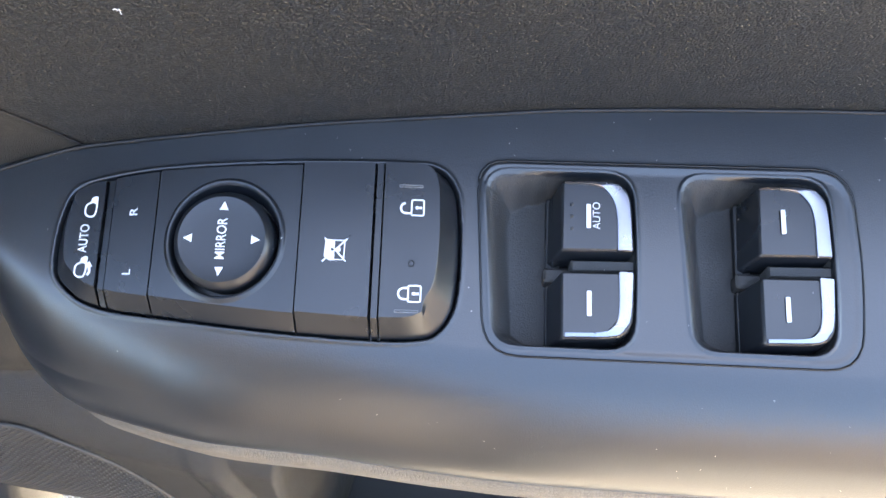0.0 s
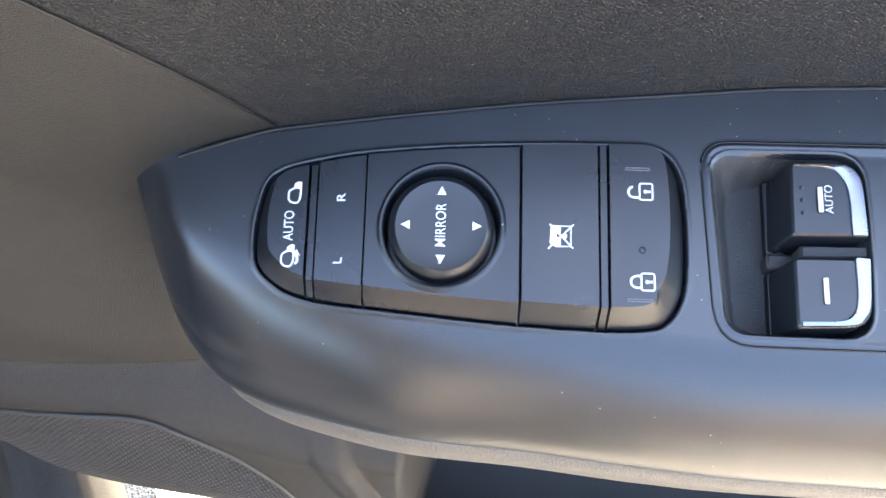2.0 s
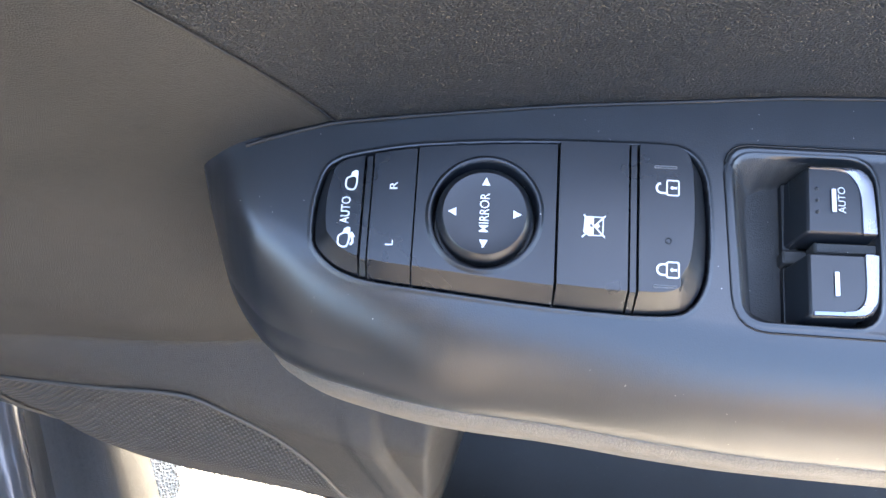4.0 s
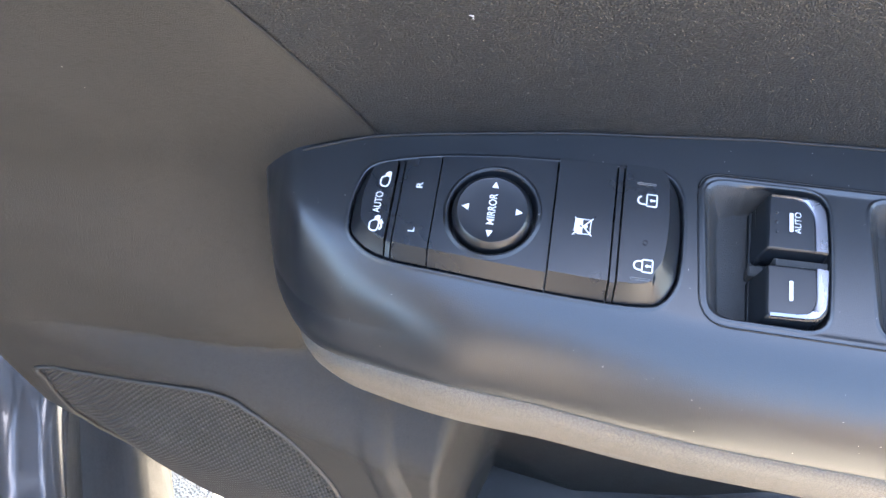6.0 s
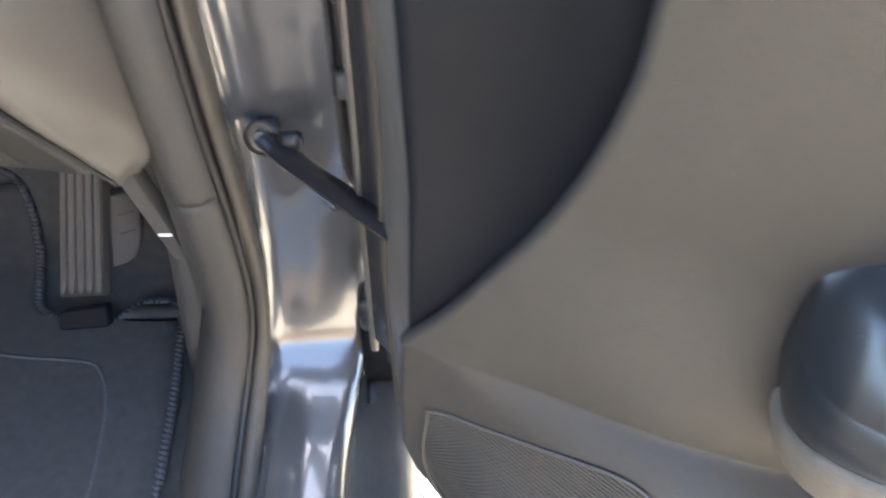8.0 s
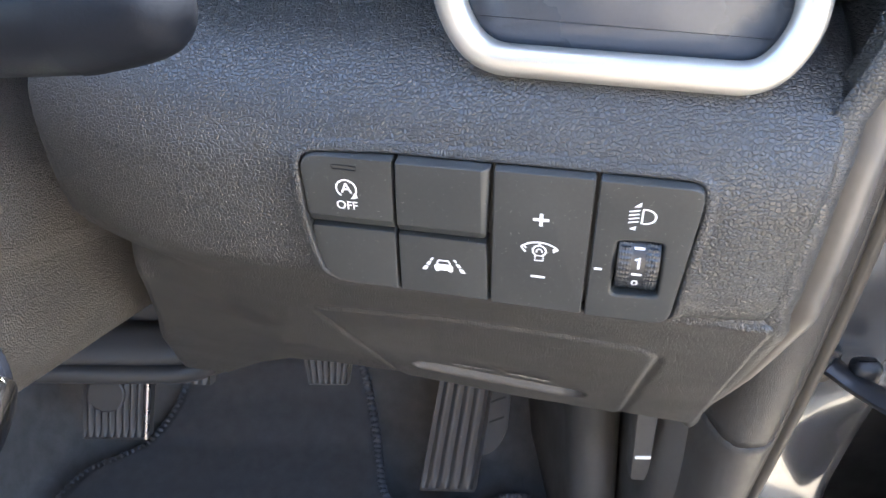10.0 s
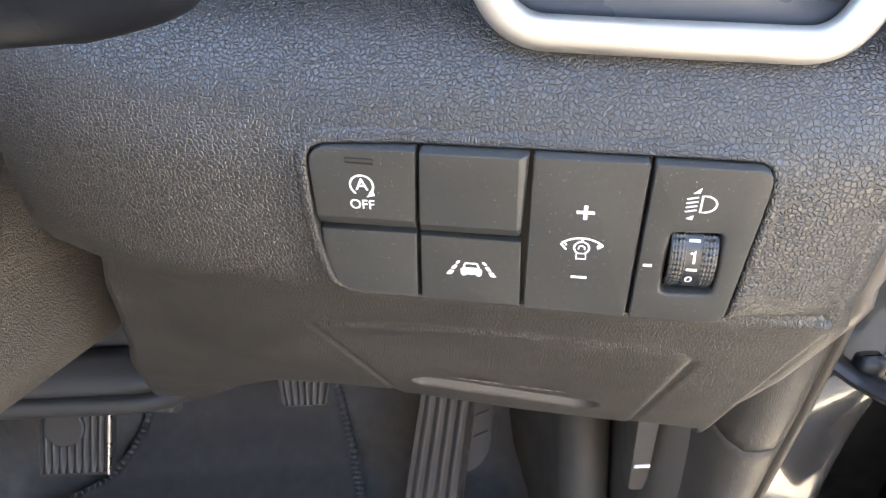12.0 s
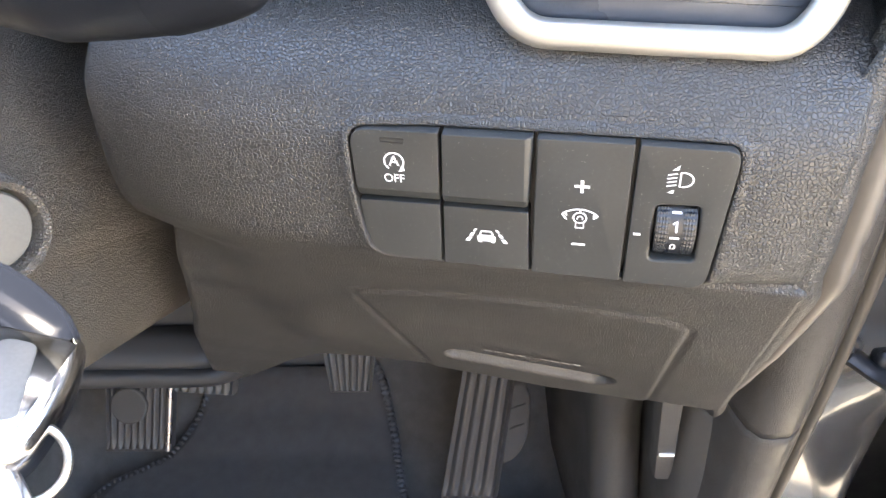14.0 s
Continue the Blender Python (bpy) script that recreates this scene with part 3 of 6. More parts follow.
WELLS = [round_poly(np.array([(9.9, 140.2), (59.2, 140.4), (60.3, 112), (58.8, 83.0), (13.0, 83.6)]) / 1000 + np.array([dx, 0]), [0.008, 0.009, 0.02, 0.009, 0.008]) for dx in (0, 0.0652)]


PANEL_LINE = smooth_line(PANEL, 6, True)


def zb(x, y):
    """Height of the switch plate's face."""
    return 0.7695 + 0.25 * (y - 0.123) - 0.006 * (np.clip(-0.03 - x, 0, 1) / 0.1) ** 2


def yin(x):
    return np.interp(x, NOSE[:, 0], NOSE[:, 1])


def edge_drop(x):
    """How far the plate's rim lies below its face."""
    return np.interp(x, LIP[:, 0], LIP[:, 1])


LIP = smooth_line([(-0.1872, 0.050), (-0.175, 0.051), (-0.16, 0.049), (-0.128, 0.0390), (-0.09, 0.0310), (-0.05, 0.0312), (0.0, 0.0310), (0.1, 0.0305), (0.48, 0.030)], 8)


def armrest():
    xs = np.concatenate([-0.1872 + 0.0052 * np.linspace(0, 1, 14) ** 2, np.arange(-0.1815, 0.138, 0.00046), np.linspace(0.142, 0.47, 50)])
    vs = np.concatenate([0.09 * np.linspace(0, 1, 26) ** 2, np.linspace(0.094, 1, 300)])
    X = np.repeat(xs[:, None], len(vs), 1)
    y0, y1 = yin(xs), np.interp(xs, OUT[:, 0], OUT[:, 1]) + 0.0005 + 0.008 * step(-xs, 0.158, 0.172)
    Y = y0[:, None] + vs[None] * np.maximum(y1 - y0, 0)[:, None]
    # grid points near an outline are drawn onto it, so that the edges run clean
    for line, off in [(PANEL_LINE, 0.0)] + [(w, -0.0006) for w in WELLS]:
        f = sd_poly(X, Y, line) - off
        e = 1e-5
        gx = (sd_poly(X + e, Y, line) - sd_poly(X - e, Y, line)) / (2 * e)
        gy = (sd_poly(X, Y + e, line) - sd_poly(X, Y - e, line)) / (2 * e)
        near = np.abs(f) < 0.00024
        X = np.where(near, X - f * gx, X)
        Y = np.where(near, Y - f * gy, Y)
    d = sd_line(X, Y, NOSE[::2])
    d[:, 0] = 0
    q = np.clip(1 - d / (0.0345 - 0.0025 * step(-X, 0.08, 0.15) - 0.0175 * step(-X, 0.10, 0.17) * step(Y, 0.078, 0.136)), 0, 1)
    drop = edge_drop(X) * (1 - (1 - q ** 1.65) ** (1 / 1.65))
    # the nose is one soft form
    k = int(np.searchsorted(xs, -0.088))
    soft = drop[:k].copy()
    for _ in range(420):
        soft[1:-1, 1:-1] = 0.25 * (soft[2:, 1:-1] + soft[:-2, 1:-1] + soft[1:-1, 2:] + soft[1:-1, :-2])
    mixed = step(-X[:k], 0.092, 0.145)
    drop[:k] += mixed * (soft - drop[:k])
    Zm = zb(X, Y) - drop
    out = y1[:, None] - Y
    Zm = Zm - 0.0030 * np.clip(1 - out / 0.0016, 0, 1) ** 2 
    sp = sd_poly(X, Y, PANEL_LINE)
    Zm = Zm - 0.0060 * step(-sp, -0.0003, 0.0006) + 0.0004 * np.exp(-((sp - 0.0011) / 0.0006) ** 2)
    pl = sd_poly(X, Y, PLATE)
    top = step(Y, 0.10, 0.135)
    Zm = Zm + 0.0008 * (0.35 + 0.65 * top) * np.exp(-((pl + 0.0014) / 0.0012) ** 2)
    welled = np.zeros(X.shape, bool)
    for k, w in enumerate(WELLS):
        sw = sd_poly(X, Y, w)
        xl = X - 0.0652 * k
        deep = 0.0105 + 0.004 * step(xl, 0.012, 0.034)
        Zm = Zm - deep * step(-sw, -0.0002, 0.0034 + 0.0042 * (1 - step(xl, 0.018, 0.026)) + 0.0020 * step(Y, 0.125, 0.135) * (1 - step(xl, 0.026, 0.032))) + 0.0005 * np.exp(-((sw - 0.0006) / 0.0006) ** 2)
        welled |= sw < -0.00058
    # below its rim the plate runs on down to the seam of the pad
    rim = np.stack([X[:, 0], Y[:, 0]], 1)
    tang = np.gradient(rim, axis=0)
    tang /= np.linalg.norm(tang, axis=1)[:, None]
    tang[:8] = tang[8]
    nin = np.stack([-tang[:, 1], tang[:, 0]], 1)
    nin *= np.sign(nin[:, 1:2] + 1e-9)
    ztop = zb(X[:, 0], Y[:, 0]) - edge_drop(xs)
    lip = np.interp(xs, [-0.1872, -0.177, -0.16, -0.128, -0.06, 0.5], [0.040, 0.027, 0.013, 0.0055, 0.0025, 0.0025])
    low = []
    for a in np.linspace(1, 0, 7)[:-1]:
        tuck = 0.20 * lip * a * a
        low.append(np.stack([rim[:, 0] + nin[:, 0] * tuck, rim[:, 1] + nin[:, 1] * tuck, ztop - lip * a], 1))
    V = np.concatenate([np.stack(low, 1), np.stack([X, Y, Zm], 2)], 1)
    w = np.concatenate([np.zeros((len(xs), 6), bool), welled], 1)
    w = w[1:, 1:] & w[:-1, 1:] & w[1:, :-1] & w[:-1, :-1]
    sheet("switch_plate", V, M_PLATE, door, "satin dark plastic plate on the armrest", DOOR, mask=~w)
    half = (xs[:-1] > 0.0635)[:, None]
    sheet("switch_recess", V, M_WELL, door, "grained recess round the rockers", DOOR, mask=w & ~half)
    sheet("switch_recess", V, M_WELL, door, "grained recess round the rockers", DOOR, mask=w & half)
    line = PLATE
    tube("plate_seam", np.stack([line[:, 0], line[:, 1], zb(line[:, 0], line[:, 1]) + 0.0001], 1), 0.00042, M_BLACK, door, "fine dark joint round the rockers", DOOR, 6, closed=True, up=(0, 1, 0.2))
    gx = np.linspace(-0.165, 0.46, 120)
    gy = np.interp(gx, OUT[:, 0], OUT[:, 1])
    gy = panel_y(gx, zb(gx, gy)) - 0.0006
    tube("edge_gap", np.stack([gx, gy, zb(gx, gy) + 0.0001], 1), 0.0008, M_BLACK, door, "dark gap along the plate", DOOR, 8, up=(0, 1, 0))
    # padded skirt below the plate
    idx = np.concatenate([np.arange(0, 240, 3), np.arange(240, len(xs), 8), [len(xs) - 1]])
    rows = []
    for i in idx:
        x, zt = xs[i], ztop[i] - lip[i]
        drop = zt - float(np.interp(x, [-0.187, -0.17, -0.14, -0.09, -0.03, 0.1, 0.47], [0.618, 0.622, 0.630, 0.637, 0.641, 0.640, 0.635]))
        t0 = 0.20 * lip[i]
        prof = [(0.0012, 0.0008), (0.0026, -0.0012), (0.0002, -0.0030), (-0.0016, -0.0065), (-0.0020, -0.014), (-0.0005, -0.026), (0.0030, -0.040), (0.0085, -0.053), (0.017, -0.064), (0.028, -0.071), (0.042, -0.074), (0.060, -0.0745)]
        rows.append([(rim[i, 0] + nin[i, 0] * (t0 + p), min(rim[i, 1] + nin[i, 1] * (t0 + p), 0.17), zt + h * drop / 0.0745) for p, h in prof])
    sheet("armrest_pad", rows, M_PAD, door, "warm grey leather-grained armrest pad", DOOR, sharp=80)


armrest()


def on_plate(cx, cy, raise_by=0.0):
    """Frame for marks on the plate: text right is +y, text up is -x; in millimetres."""
    s = 0.25
    c = 1 / math.sqrt(1 + s * s)

    def put(u, v, h):
        x, y = cx - v / 1000, cy + u / 1000 * c
        return (x - 0, y - (h + raise_by) * s * c, float(zb(np.array(x), np.array(y))) + (h + raise_by) * c)
    return put


def plate_put(raise_by=0.0):
    return lambda x, y, h: (x, y, float(zb(np.array(x), np.array(y))) + h + raise_by)



def key_up(x):
    return 0.0047 + 0.0028 * float(step(np.array(x, float), -0.10, -0.015))


def even(poly, n):
    """A closed polygon resampled into n even steps."""
    p = np.vstack([poly, poly[:1]])
    L = np.r_[0, np.cumsum(np.hypot(*np.diff(p, axis=0).T))]
    q = np.linspace(0, L[-1], n, endpoint=False)
    return np.stack([np.interp(q, L, p[:, 0]), np.interp(q, L, p[:, 1])], 1)


def panel_button(name, x0, x1, label, knob=False, lower_by=0.0):
    """A key of the front switch panel: the panel's outline with its sloping rim, cut at x0 and x1."""
    q = even(inset(PANEL_LINE, 0.0006), 420)
    if np.sum(q[:, 0] * np.roll(q[:, 1], -1) - np.roll(q[:, 0], -1) * q[:, 1]) < 0:
        q = q[::-1]
    t = np.roll(q, -2, 0) - np.roll(q, 2, 0)
    t /= np.linalg.norm(t, axis=1)[:, None]
    nx, ny = t[:, 1], -t[:, 0]
    rear = step(q[:, 0], -0.02, -0.004)
    w = 0.0022 + 0.0019 * step(-ny, -0.3, 0.6) + 0.0016 * step(-nx, 0.3, 1.0) + rear * step(nx, 0.05, 0.9) * (0.0036 - 0.0014 * ny)
    w = np.convolve(np.r_[w[-12:], w, w[:12]], np.hanning(25) / np.hanning(25).sum(), "same")[12:-12]
    up = key_up(0.5 * (max(x0, -0.136) + min(x1, 0.0015))) - lower_by
    bm = bmesh.new()
    loops = []
    for f, g in ((0.0, 0.0), (0.80, 0.76), (0.93, 0.94), (1.0, 1.0)):
        p = q - np.stack([nx, ny], 1) * (w * f)[:, None]
        loops.append([bm.verts.new((x, y, float(zb(x, y)) - 0.0008 + (up + 0.0008) * g)) for x, y in p])
    n = len(q)
    for a, b in zip(loops, loops[1:]):
        for i in range(n):
            bm.faces.new((a[i], a[(i + 1) % n], b[(i + 1) % n], b[i]))
    bm.faces.new(loops[-1])
    for x, side in ((x0, -1), (x1, 1)):
        bmesh.ops.bisect_plane(bm, geom=bm.verts[:] + bm.edges[:] + bm.faces[:], plane_co=(x, 0, 0), plane_no=(side, 0, 0), clear_outer=True)
    for e in [e for e in bm.edges if e.is_boundary and e.calc_length() > 0.002]:
        bmesh.ops.subdivide_edges(bm, edges=[e], cuts=int(e.calc_length() / 0.0006))
    rim = [e for e in bm.edges if e.is_boundary]
    got = bmesh.ops.extrude_edge_only(bm, edges=rim)["geom"]
    for v in got:
        if isinstance(v, bmesh.types.BMVert):
            v.co.z = float(zb(v.co.x, v.co.y)) - 0.0075
    if knob:
        cap = max(bm.faces, key=lambda f: len(f.verts))
        ring = list(cap.verts)
        bm.faces.remove(cap)
        c = np.array(KNOB)
        prev = ring
        ang = [math.atan2(v.co.y - c[1], v.co.x - c[0]) for v in ring]
        for k, (r, h) in enumerate([(None, 0.35), (None, 0.7), (0.0205, 0.0), (0.0201, 0.0002), (0.0197, 0.0006), (0.0193, 0.0008), (0.0187, 0.0007), (0.0182, 0.0001), (0.0178, -0.0012), (0.0174, -0.005)]):
            row = []
            for v, a in zip(ring, ang):
                g = c + (r or 0.0205) * np.array([math.cos(a), math.sin(a)])
                if r is None:
                    g = np.array(v.co[:2]) * (1 - h) + g * h
                row.append(bm.verts.new((g[0], g[1], float(zb(g[0], g[1])) + up + (h if r else 0))))
            for i in range(len(ring)):
                j = (i + 1) % len(ring)
                bm.faces.new((prev[i], prev[j], row[j], row[i]))
            prev = row
    bm.verts.index_update()
    V, F = [tuple(v.co) for v in bm.verts], [[v.index for v in f.verts] for f in bm.faces]
    bm.free()
    return part(name, V, F, M_BUTTON, door, label, DOOR, 18)


KNOB = (-0.0758, 0.1125)
k_fold = panel_button("mirror_fold_key", -0.140, -0.1190, "black key with mirror folding symbols")
panel_button("divider", -0.1182, -0.1162, "", lower_by=0.0012)
k_side = panel_button("mirror_side_key", -0.1154, -0.1004, "black rocker key marked R and L")
panel_button("mirror_block", -0.0997, -0.0515, "black surround of the mirror knob", knob=True)
k_lock = panel_button("window_lock_key", -0.0507, -0.0272, "black key with crossed-out window symbol")
panel_button("divider", -0.0263, -0.0243, "", lower_by=0.0012)
k_door = panel_button("door_lock_key", -0.0236, 0.010, "black key with padlock symbols")


def knob():
    c, s = 1 / math.sqrt(1 + 0.0625), 0.25
    z0 = float(zb(*KNOB)) + 0.0036

    def put(x, y, h):
        return (KNOB[0] + x, KNOB[1] + y * c - h * s * c, z0 + y * s * c + h * c)
    prof = [(0.0166, -0.0050), (0.0166, 0.0018), (0.0163, 0.0026), (0.0146, 0.0048), (0.0142, 0.0051), (0.0136, 0.0050), (0.008, 0.0047), (0.0003, 0.0046)]
    k = lathe("mirror_knob", prof, put, M_BUTTON, door, "round black mirror adjusting knob", DOOR, 72, 25)

    def flat(u, v, h):
        return put(-v / 1000, u / 1000, 0.0050 + h)
    a = Print(flat)
    for cx, cy, dx, dy in ((11.0, 0, 1, 0), (-10.6, 0, -1, 0), (0, 11, 0, 1), (0, -11, 0, -1)):
        s2 = 1.45
        a.area([(cx + dx * s2 * 1.1, cy + dy * s2 * 1.1), (cx - dx * s2 * 0.9 - dy * s2, cy - dy * s2 * 0.9 + dx * s2), (cx - dx * s2 * 0.9 + dy * s2, cy - dy * s2 * 0.9 - dx * s2)])
    a.make("arrow_marks", k, "white arrow marks", frame_m=DOOR)
    Print(flat).words("MIRROR", 0, 0, 4.5, 0.03, 0.84).make("lettering", k, "white lettering", frame_m=DOOR)


knob()
Print(on_plate(-0.1078, 0.1232, key_up(-0.108))).words("R", 0, 0, 3.9, 0.02, 1.25).make("letter", k_side, frame_m=DOOR)
Print(on_plate(-0.1080, 0.1033, key_up(-0.108))).words("L", 0, 0, 3.9, 0.02, 1.2).make("letter", k_side, frame_m=DOOR)
Print(on_plate(-0.1243, 0.1147, key_up(-0.128))).words("AUTO", 0, 0, 4.5, 0.03, 0.78).make("lettering", k_fold, frame_m=DOOR)


def mirror_icon(cx, cy, folded):
    """A door mirror: an outlined glass with a solid foot; the folded one has a curved arrow below it."""
    p = Print(on_plate(cx, cy, key_up(-0.128)))
    p.stroke(round_poly([(-3.3, -1.3), (-1.4, -2.0), (1.6, -2.0), (1.9, -0.4), (0.9, 1.9), (-2.2, 1.9), (-3.2, 0.6)], 1.0, 4), 0.6, True)
    p.area([(0.9, -2.3), (3.6, -2.2), (3.9, -1.2), (3.2, 0.1), (1.9, 0.3)])
    if folded:
        p.stroke([(-2.6, -2.6), (-1.6, -3.3), (-0.2, -3.2), (0.9, -2.4)], 0.9)
        p.area([(0.2, -4.2), (2.2, -2.9), (0.7, -1.5)])
    p.make("mirror_symbol", k_fold, "white folding mirror symbol" if folded else "white mirror symbol", frame_m=DOOR)


mirror_icon(-0.1232, 0.1250, False)
mirror_icon(-0.1243, 0.1050, True)


def lock_icons():
    p = Print(on_plate(-0.0388, 0.1108, key_up(-0.039)))
    p.stroke([(-2.2, 3.3), (3.2, 3.0), (3.1, -3.1), (-3.2, -3.0), (-3.3, 1.6)], 0.5, True)
    p.area([(-3.1, 0.1), (-0.7, 0.1), (-0.2, 1.3), (0.6, 1.3), (0.9, 0.1), (3.1, 0.1), (3.1, 3.0), (-2.1, 3.1), (-3.1, 1.6)])
    p.stroke([(-4.0, 4.0), (3.7, -3.9)], 0.5).stroke([(-3.8, -3.7), (3.8, 3.5)], 0.5)
    p.area([(-0.8, -1.4), (0.1, -0.1), (0.9, -1.4), (0.1, -2.0)])
    p.make("window_symbol", k_lock, "white crossed-out window symbol", frame_m=DOOR)
    for cy, shut in ((0.1250, False), (0.0975, True)):
        p = Print(on_plate(-0.0137, cy, key_up(-0.011)))
        p.stroke(round_poly([(-2.6, -3.2), (2.6, -3.2), (2.6, 0.8), (-2.6, 0.8)], 0.5, 2), 0.55, True)
        p.disc(0, -1.0, 0.62).area([(-0.3, -1.2), (0.3, -1.2), (0.45, -2.6), (-0.45, -2.6)])
        if shut:
            p.stroke([(-1.8, 0.8), (-1.8, 2.2)] + arc(0, 2.2, 1.8, 180, 0, 8) + [(1.8, 0.8)], 0.7)
        else:
            p.stroke([(-1.9, 0.8), (-1.9, 2.6)] + arc(-0.2, 2.6, 1.7, 180, 10, 8), 0.7)
        p.make("padlock_symbol", k_door, "white closed padlock" if shut else "white open padlock", frame_m=DOOR)
    up = key_up(-0.011)
    for cy in (0.1303, 0.0902):
        poly = round_poly(np.array([(-18.8, cy * 1000 - 0.45), (-11.0, cy * 1000 - 0.45), (-11.0, cy * 1000 + 0.45), (-18.8, cy * 1000 + 0.45)]) / 1000, 0.0004, 2)
        slab("indicator_slot", poly, [(0, up - 0.001), (0, up + 0.0003), (0.0002, up + 0.0003), (0.00025, up - 0.0002)], plate_put(), M_SLOTLINE, k_door, "", DOOR)
    c = np.array([(-0.0139 + 0.0011 * math.cos(a), 0.1053 + 0.0011 * math.sin(a)) for a in np.linspace(0, 2 * math.pi, 16, endpoint=False)])
    slab("indicator_lens", c, [(0, up - 0.001), (0, up + 0.0003), (0.0003, up + 0.0003), (0.0004, up - 0.0001)], plate_put(), M_BLACK, k_door, "", DOOR)


lock_icons()


def window_switches():
    for k in (0, 1):
        dx = 0.0652 * k
        for side in (1, -1):
            # side 1: outboard rocker, -1: inboard rocker
            if side == 1:
                q = np.array([(35.0, 113.6), (59.2, 113.9), (58.4, 136.6), (35.4, 136.8)])
                rad = [0.0012, 0.0012, 0.0075, 0.0015]
            else:
                q = np.array([(35.0, 85.4), (58.2, 86.0), (59.4, 107.0), (35.0, 106.8)])
                rad = [0.0015, 0.0075, 0.0012, 0.0012]
            poly = round_poly(q / 1000 + np.array([dx, 0]), rad, 6)

            def put(x, y, h, dx=dx):
                base = float(zb(np.array(x), np.array(y)))
                front = max(0.0, 0.040 + dx - x) / 0.006
                return (x - max(0.0, -h) * 0.30 * min(1, front), y, base + h + 0.0022 - 0.0006 * ((x - dx - 0.047) / 0.012) ** 2)
            r = slab("window_switch", poly, [(0, -0.013), (0, -0.0012), (0.0002, -0.0005), (0.0007, 0.0)], put, M_BUTTON, door,
                     "black rocker switch with bright trim" if k + side else "black rocker switch with bright trim", DOOR, 30)
            inner = [(53.6, 113.9), (53.2, 127.5), (50.2, 133.4), (46, 135.2), (36.2, 135.7)] if side == 1 else [(53.9, 106.8), (53.6, 94), (51.0, 89.0), (46.5, 87.4), (36.2, 87.2)]
            outer = [(58.9, 114.1), (58.2, 129.0), (56.6, 133.4), (52.6, 136.1), (36.2, 136.5)] if side == 1 else [(59.0, 106.8), (58.0, 93.5), (56.2, 89.2), (52.0, 86.3), (36.2, 85.8)]
            a, b = smooth_line(inner, 6), smooth_line(outer, 6)
            ca, cb = a * 0.88 + b * 0.12, a * 0.1 + b * 0.9
            V = np.array([[put(x / 1000 + dx, y / 1000, h) for x, y in L] for L, h in ((a, -0.0006), (a, 0.0004), (ca, 0.0007), (cb, 0.0004), (b, -0.0010), (b, -0.006))])
            sheet("bright_trim", V, M_CHROME, r, "satin chrome edge", DOOR, 45)
            cy = 0.1248 if side == 1 else 0.0965
            cx = 0.0440 + dx * 0.985

            def mark(u, v, h, cx=cx, cy=cy, put=put):
                return put(cx - v / 1000, cy + u / 1000, h + 0.0002)
            m = Print(mark)
            m.area(round_poly([(-4.0, -0.75), (4.0, -0.75), (4.0, 0.75), (-4.0, 0.75)], 0.3, 2))
            m.make("bar_mark", r, "white bar mark", frame_m=DOOR)
            if k == 0 and side == 1:
                Print(mark).words("AUTO", 0.2, -2.7, 3.6, -0.01, 0.90).make("lettering", r, "white lettering", frame_m=DOOR)
                for j in (-4, 0, 4):
                    cc = np.array([(cx - 0.0055 + 0.0006 * math.cos(t), cy + j / 1000 + 0.0006 * math.sin(t)) for t in np.linspace(0, 6.283, 9)[:-1]])
                    slab("raised_dot", cc, [(0, -0.0003), (0, 0.0003), (0.0003, 0.0006)], put, M_BUTTON, r, "", DOOR)
        # bridge between the rockers and dark faces below them
        q = round_poly(np.array([(38.6, 108.0), (60.0, 108.4), (60.0, 112.4), (38.6, 112.2)]) / 1000 + np.array([dx, 0]), 0.0006, 2)
        slab("switch_bridge", q, [(0, -0.012), (0, -0.0026), (0.0007, -0.0016)], plate_put(), M_WELL, door, "dark bar between the rocker switches", DOOR)
        for lo, hi in ((85.0, 107.2), (112.6, 137.0)):
            q = round_poly(np.array([(31.4, lo), (36.5, lo), (36.5, hi), (31.4, hi)]) / 1000 + np.array([dx, 0]), 0.001, 2)
            slab("switch_socket", q, [(0, -0.0145), (0, -0.0116), (0.0006, -0.0112)], plate_put(), M_BLACK, door, "black slot in front of a rocker", DOOR)
            q = round_poly(np.array([(33.0, lo + 0.6), (35.4, lo + 0.6), (35.4, hi - 0.6), (33.0, hi - 0.6)]) / 1000 + np.array([dx, 0]), 0.0008, 2)
            slab("socket_lip", q, [(0, -0.0125), (0, -0.0078), (0.0007, -0.0070)], plate_put(), M_BUTTON, door, "dark foot of a rocker", DOOR)
        q = round_poly(np.array([(30.5, 107.6), (40.0, 107.6), (40.0, 112.2), (30.5, 112.2)]) / 1000 + np.array([dx, 0]), 0.001, 2)
        slab("socket_web", q, [(0, -0.0145), (0, -0.0095), (0.0008, -0.0088)], plate_put(), M_WELL, door, "low web between the slots", DOOR)


window_switches()

# ======== the car's body round the door opening ========
# Car frame: x to the car's right, y ahead, z up. The opening's edge, down the front pillar and back along the sill.
OPENING = smooth_line([(-0.450, 0.412, 1.30), (-0.450, 0.413, 0.88), (-0.450, 0.413, 0.75), (-0.450, 0.420, 0.65), (-0.450, 0.430, 0.56), (-0.452, 0.436, 0.48), (-0.457, 0.432, 0.42),
                       (-0.463, 0.410, 0.370), (-0.468, 0.370, 0.336), (-0.471, 0.31, 0.318), (-0.471, 0.20, 0.313), (-0.471, -0.3, 0.312), (-0.471, -1.1, 0.312)], 10)
T_ = np.gradient(OPENING, axis=0)
T_[:, 0] = 0
T_ /= np.linalg.norm(T_, axis=1)[:, None]
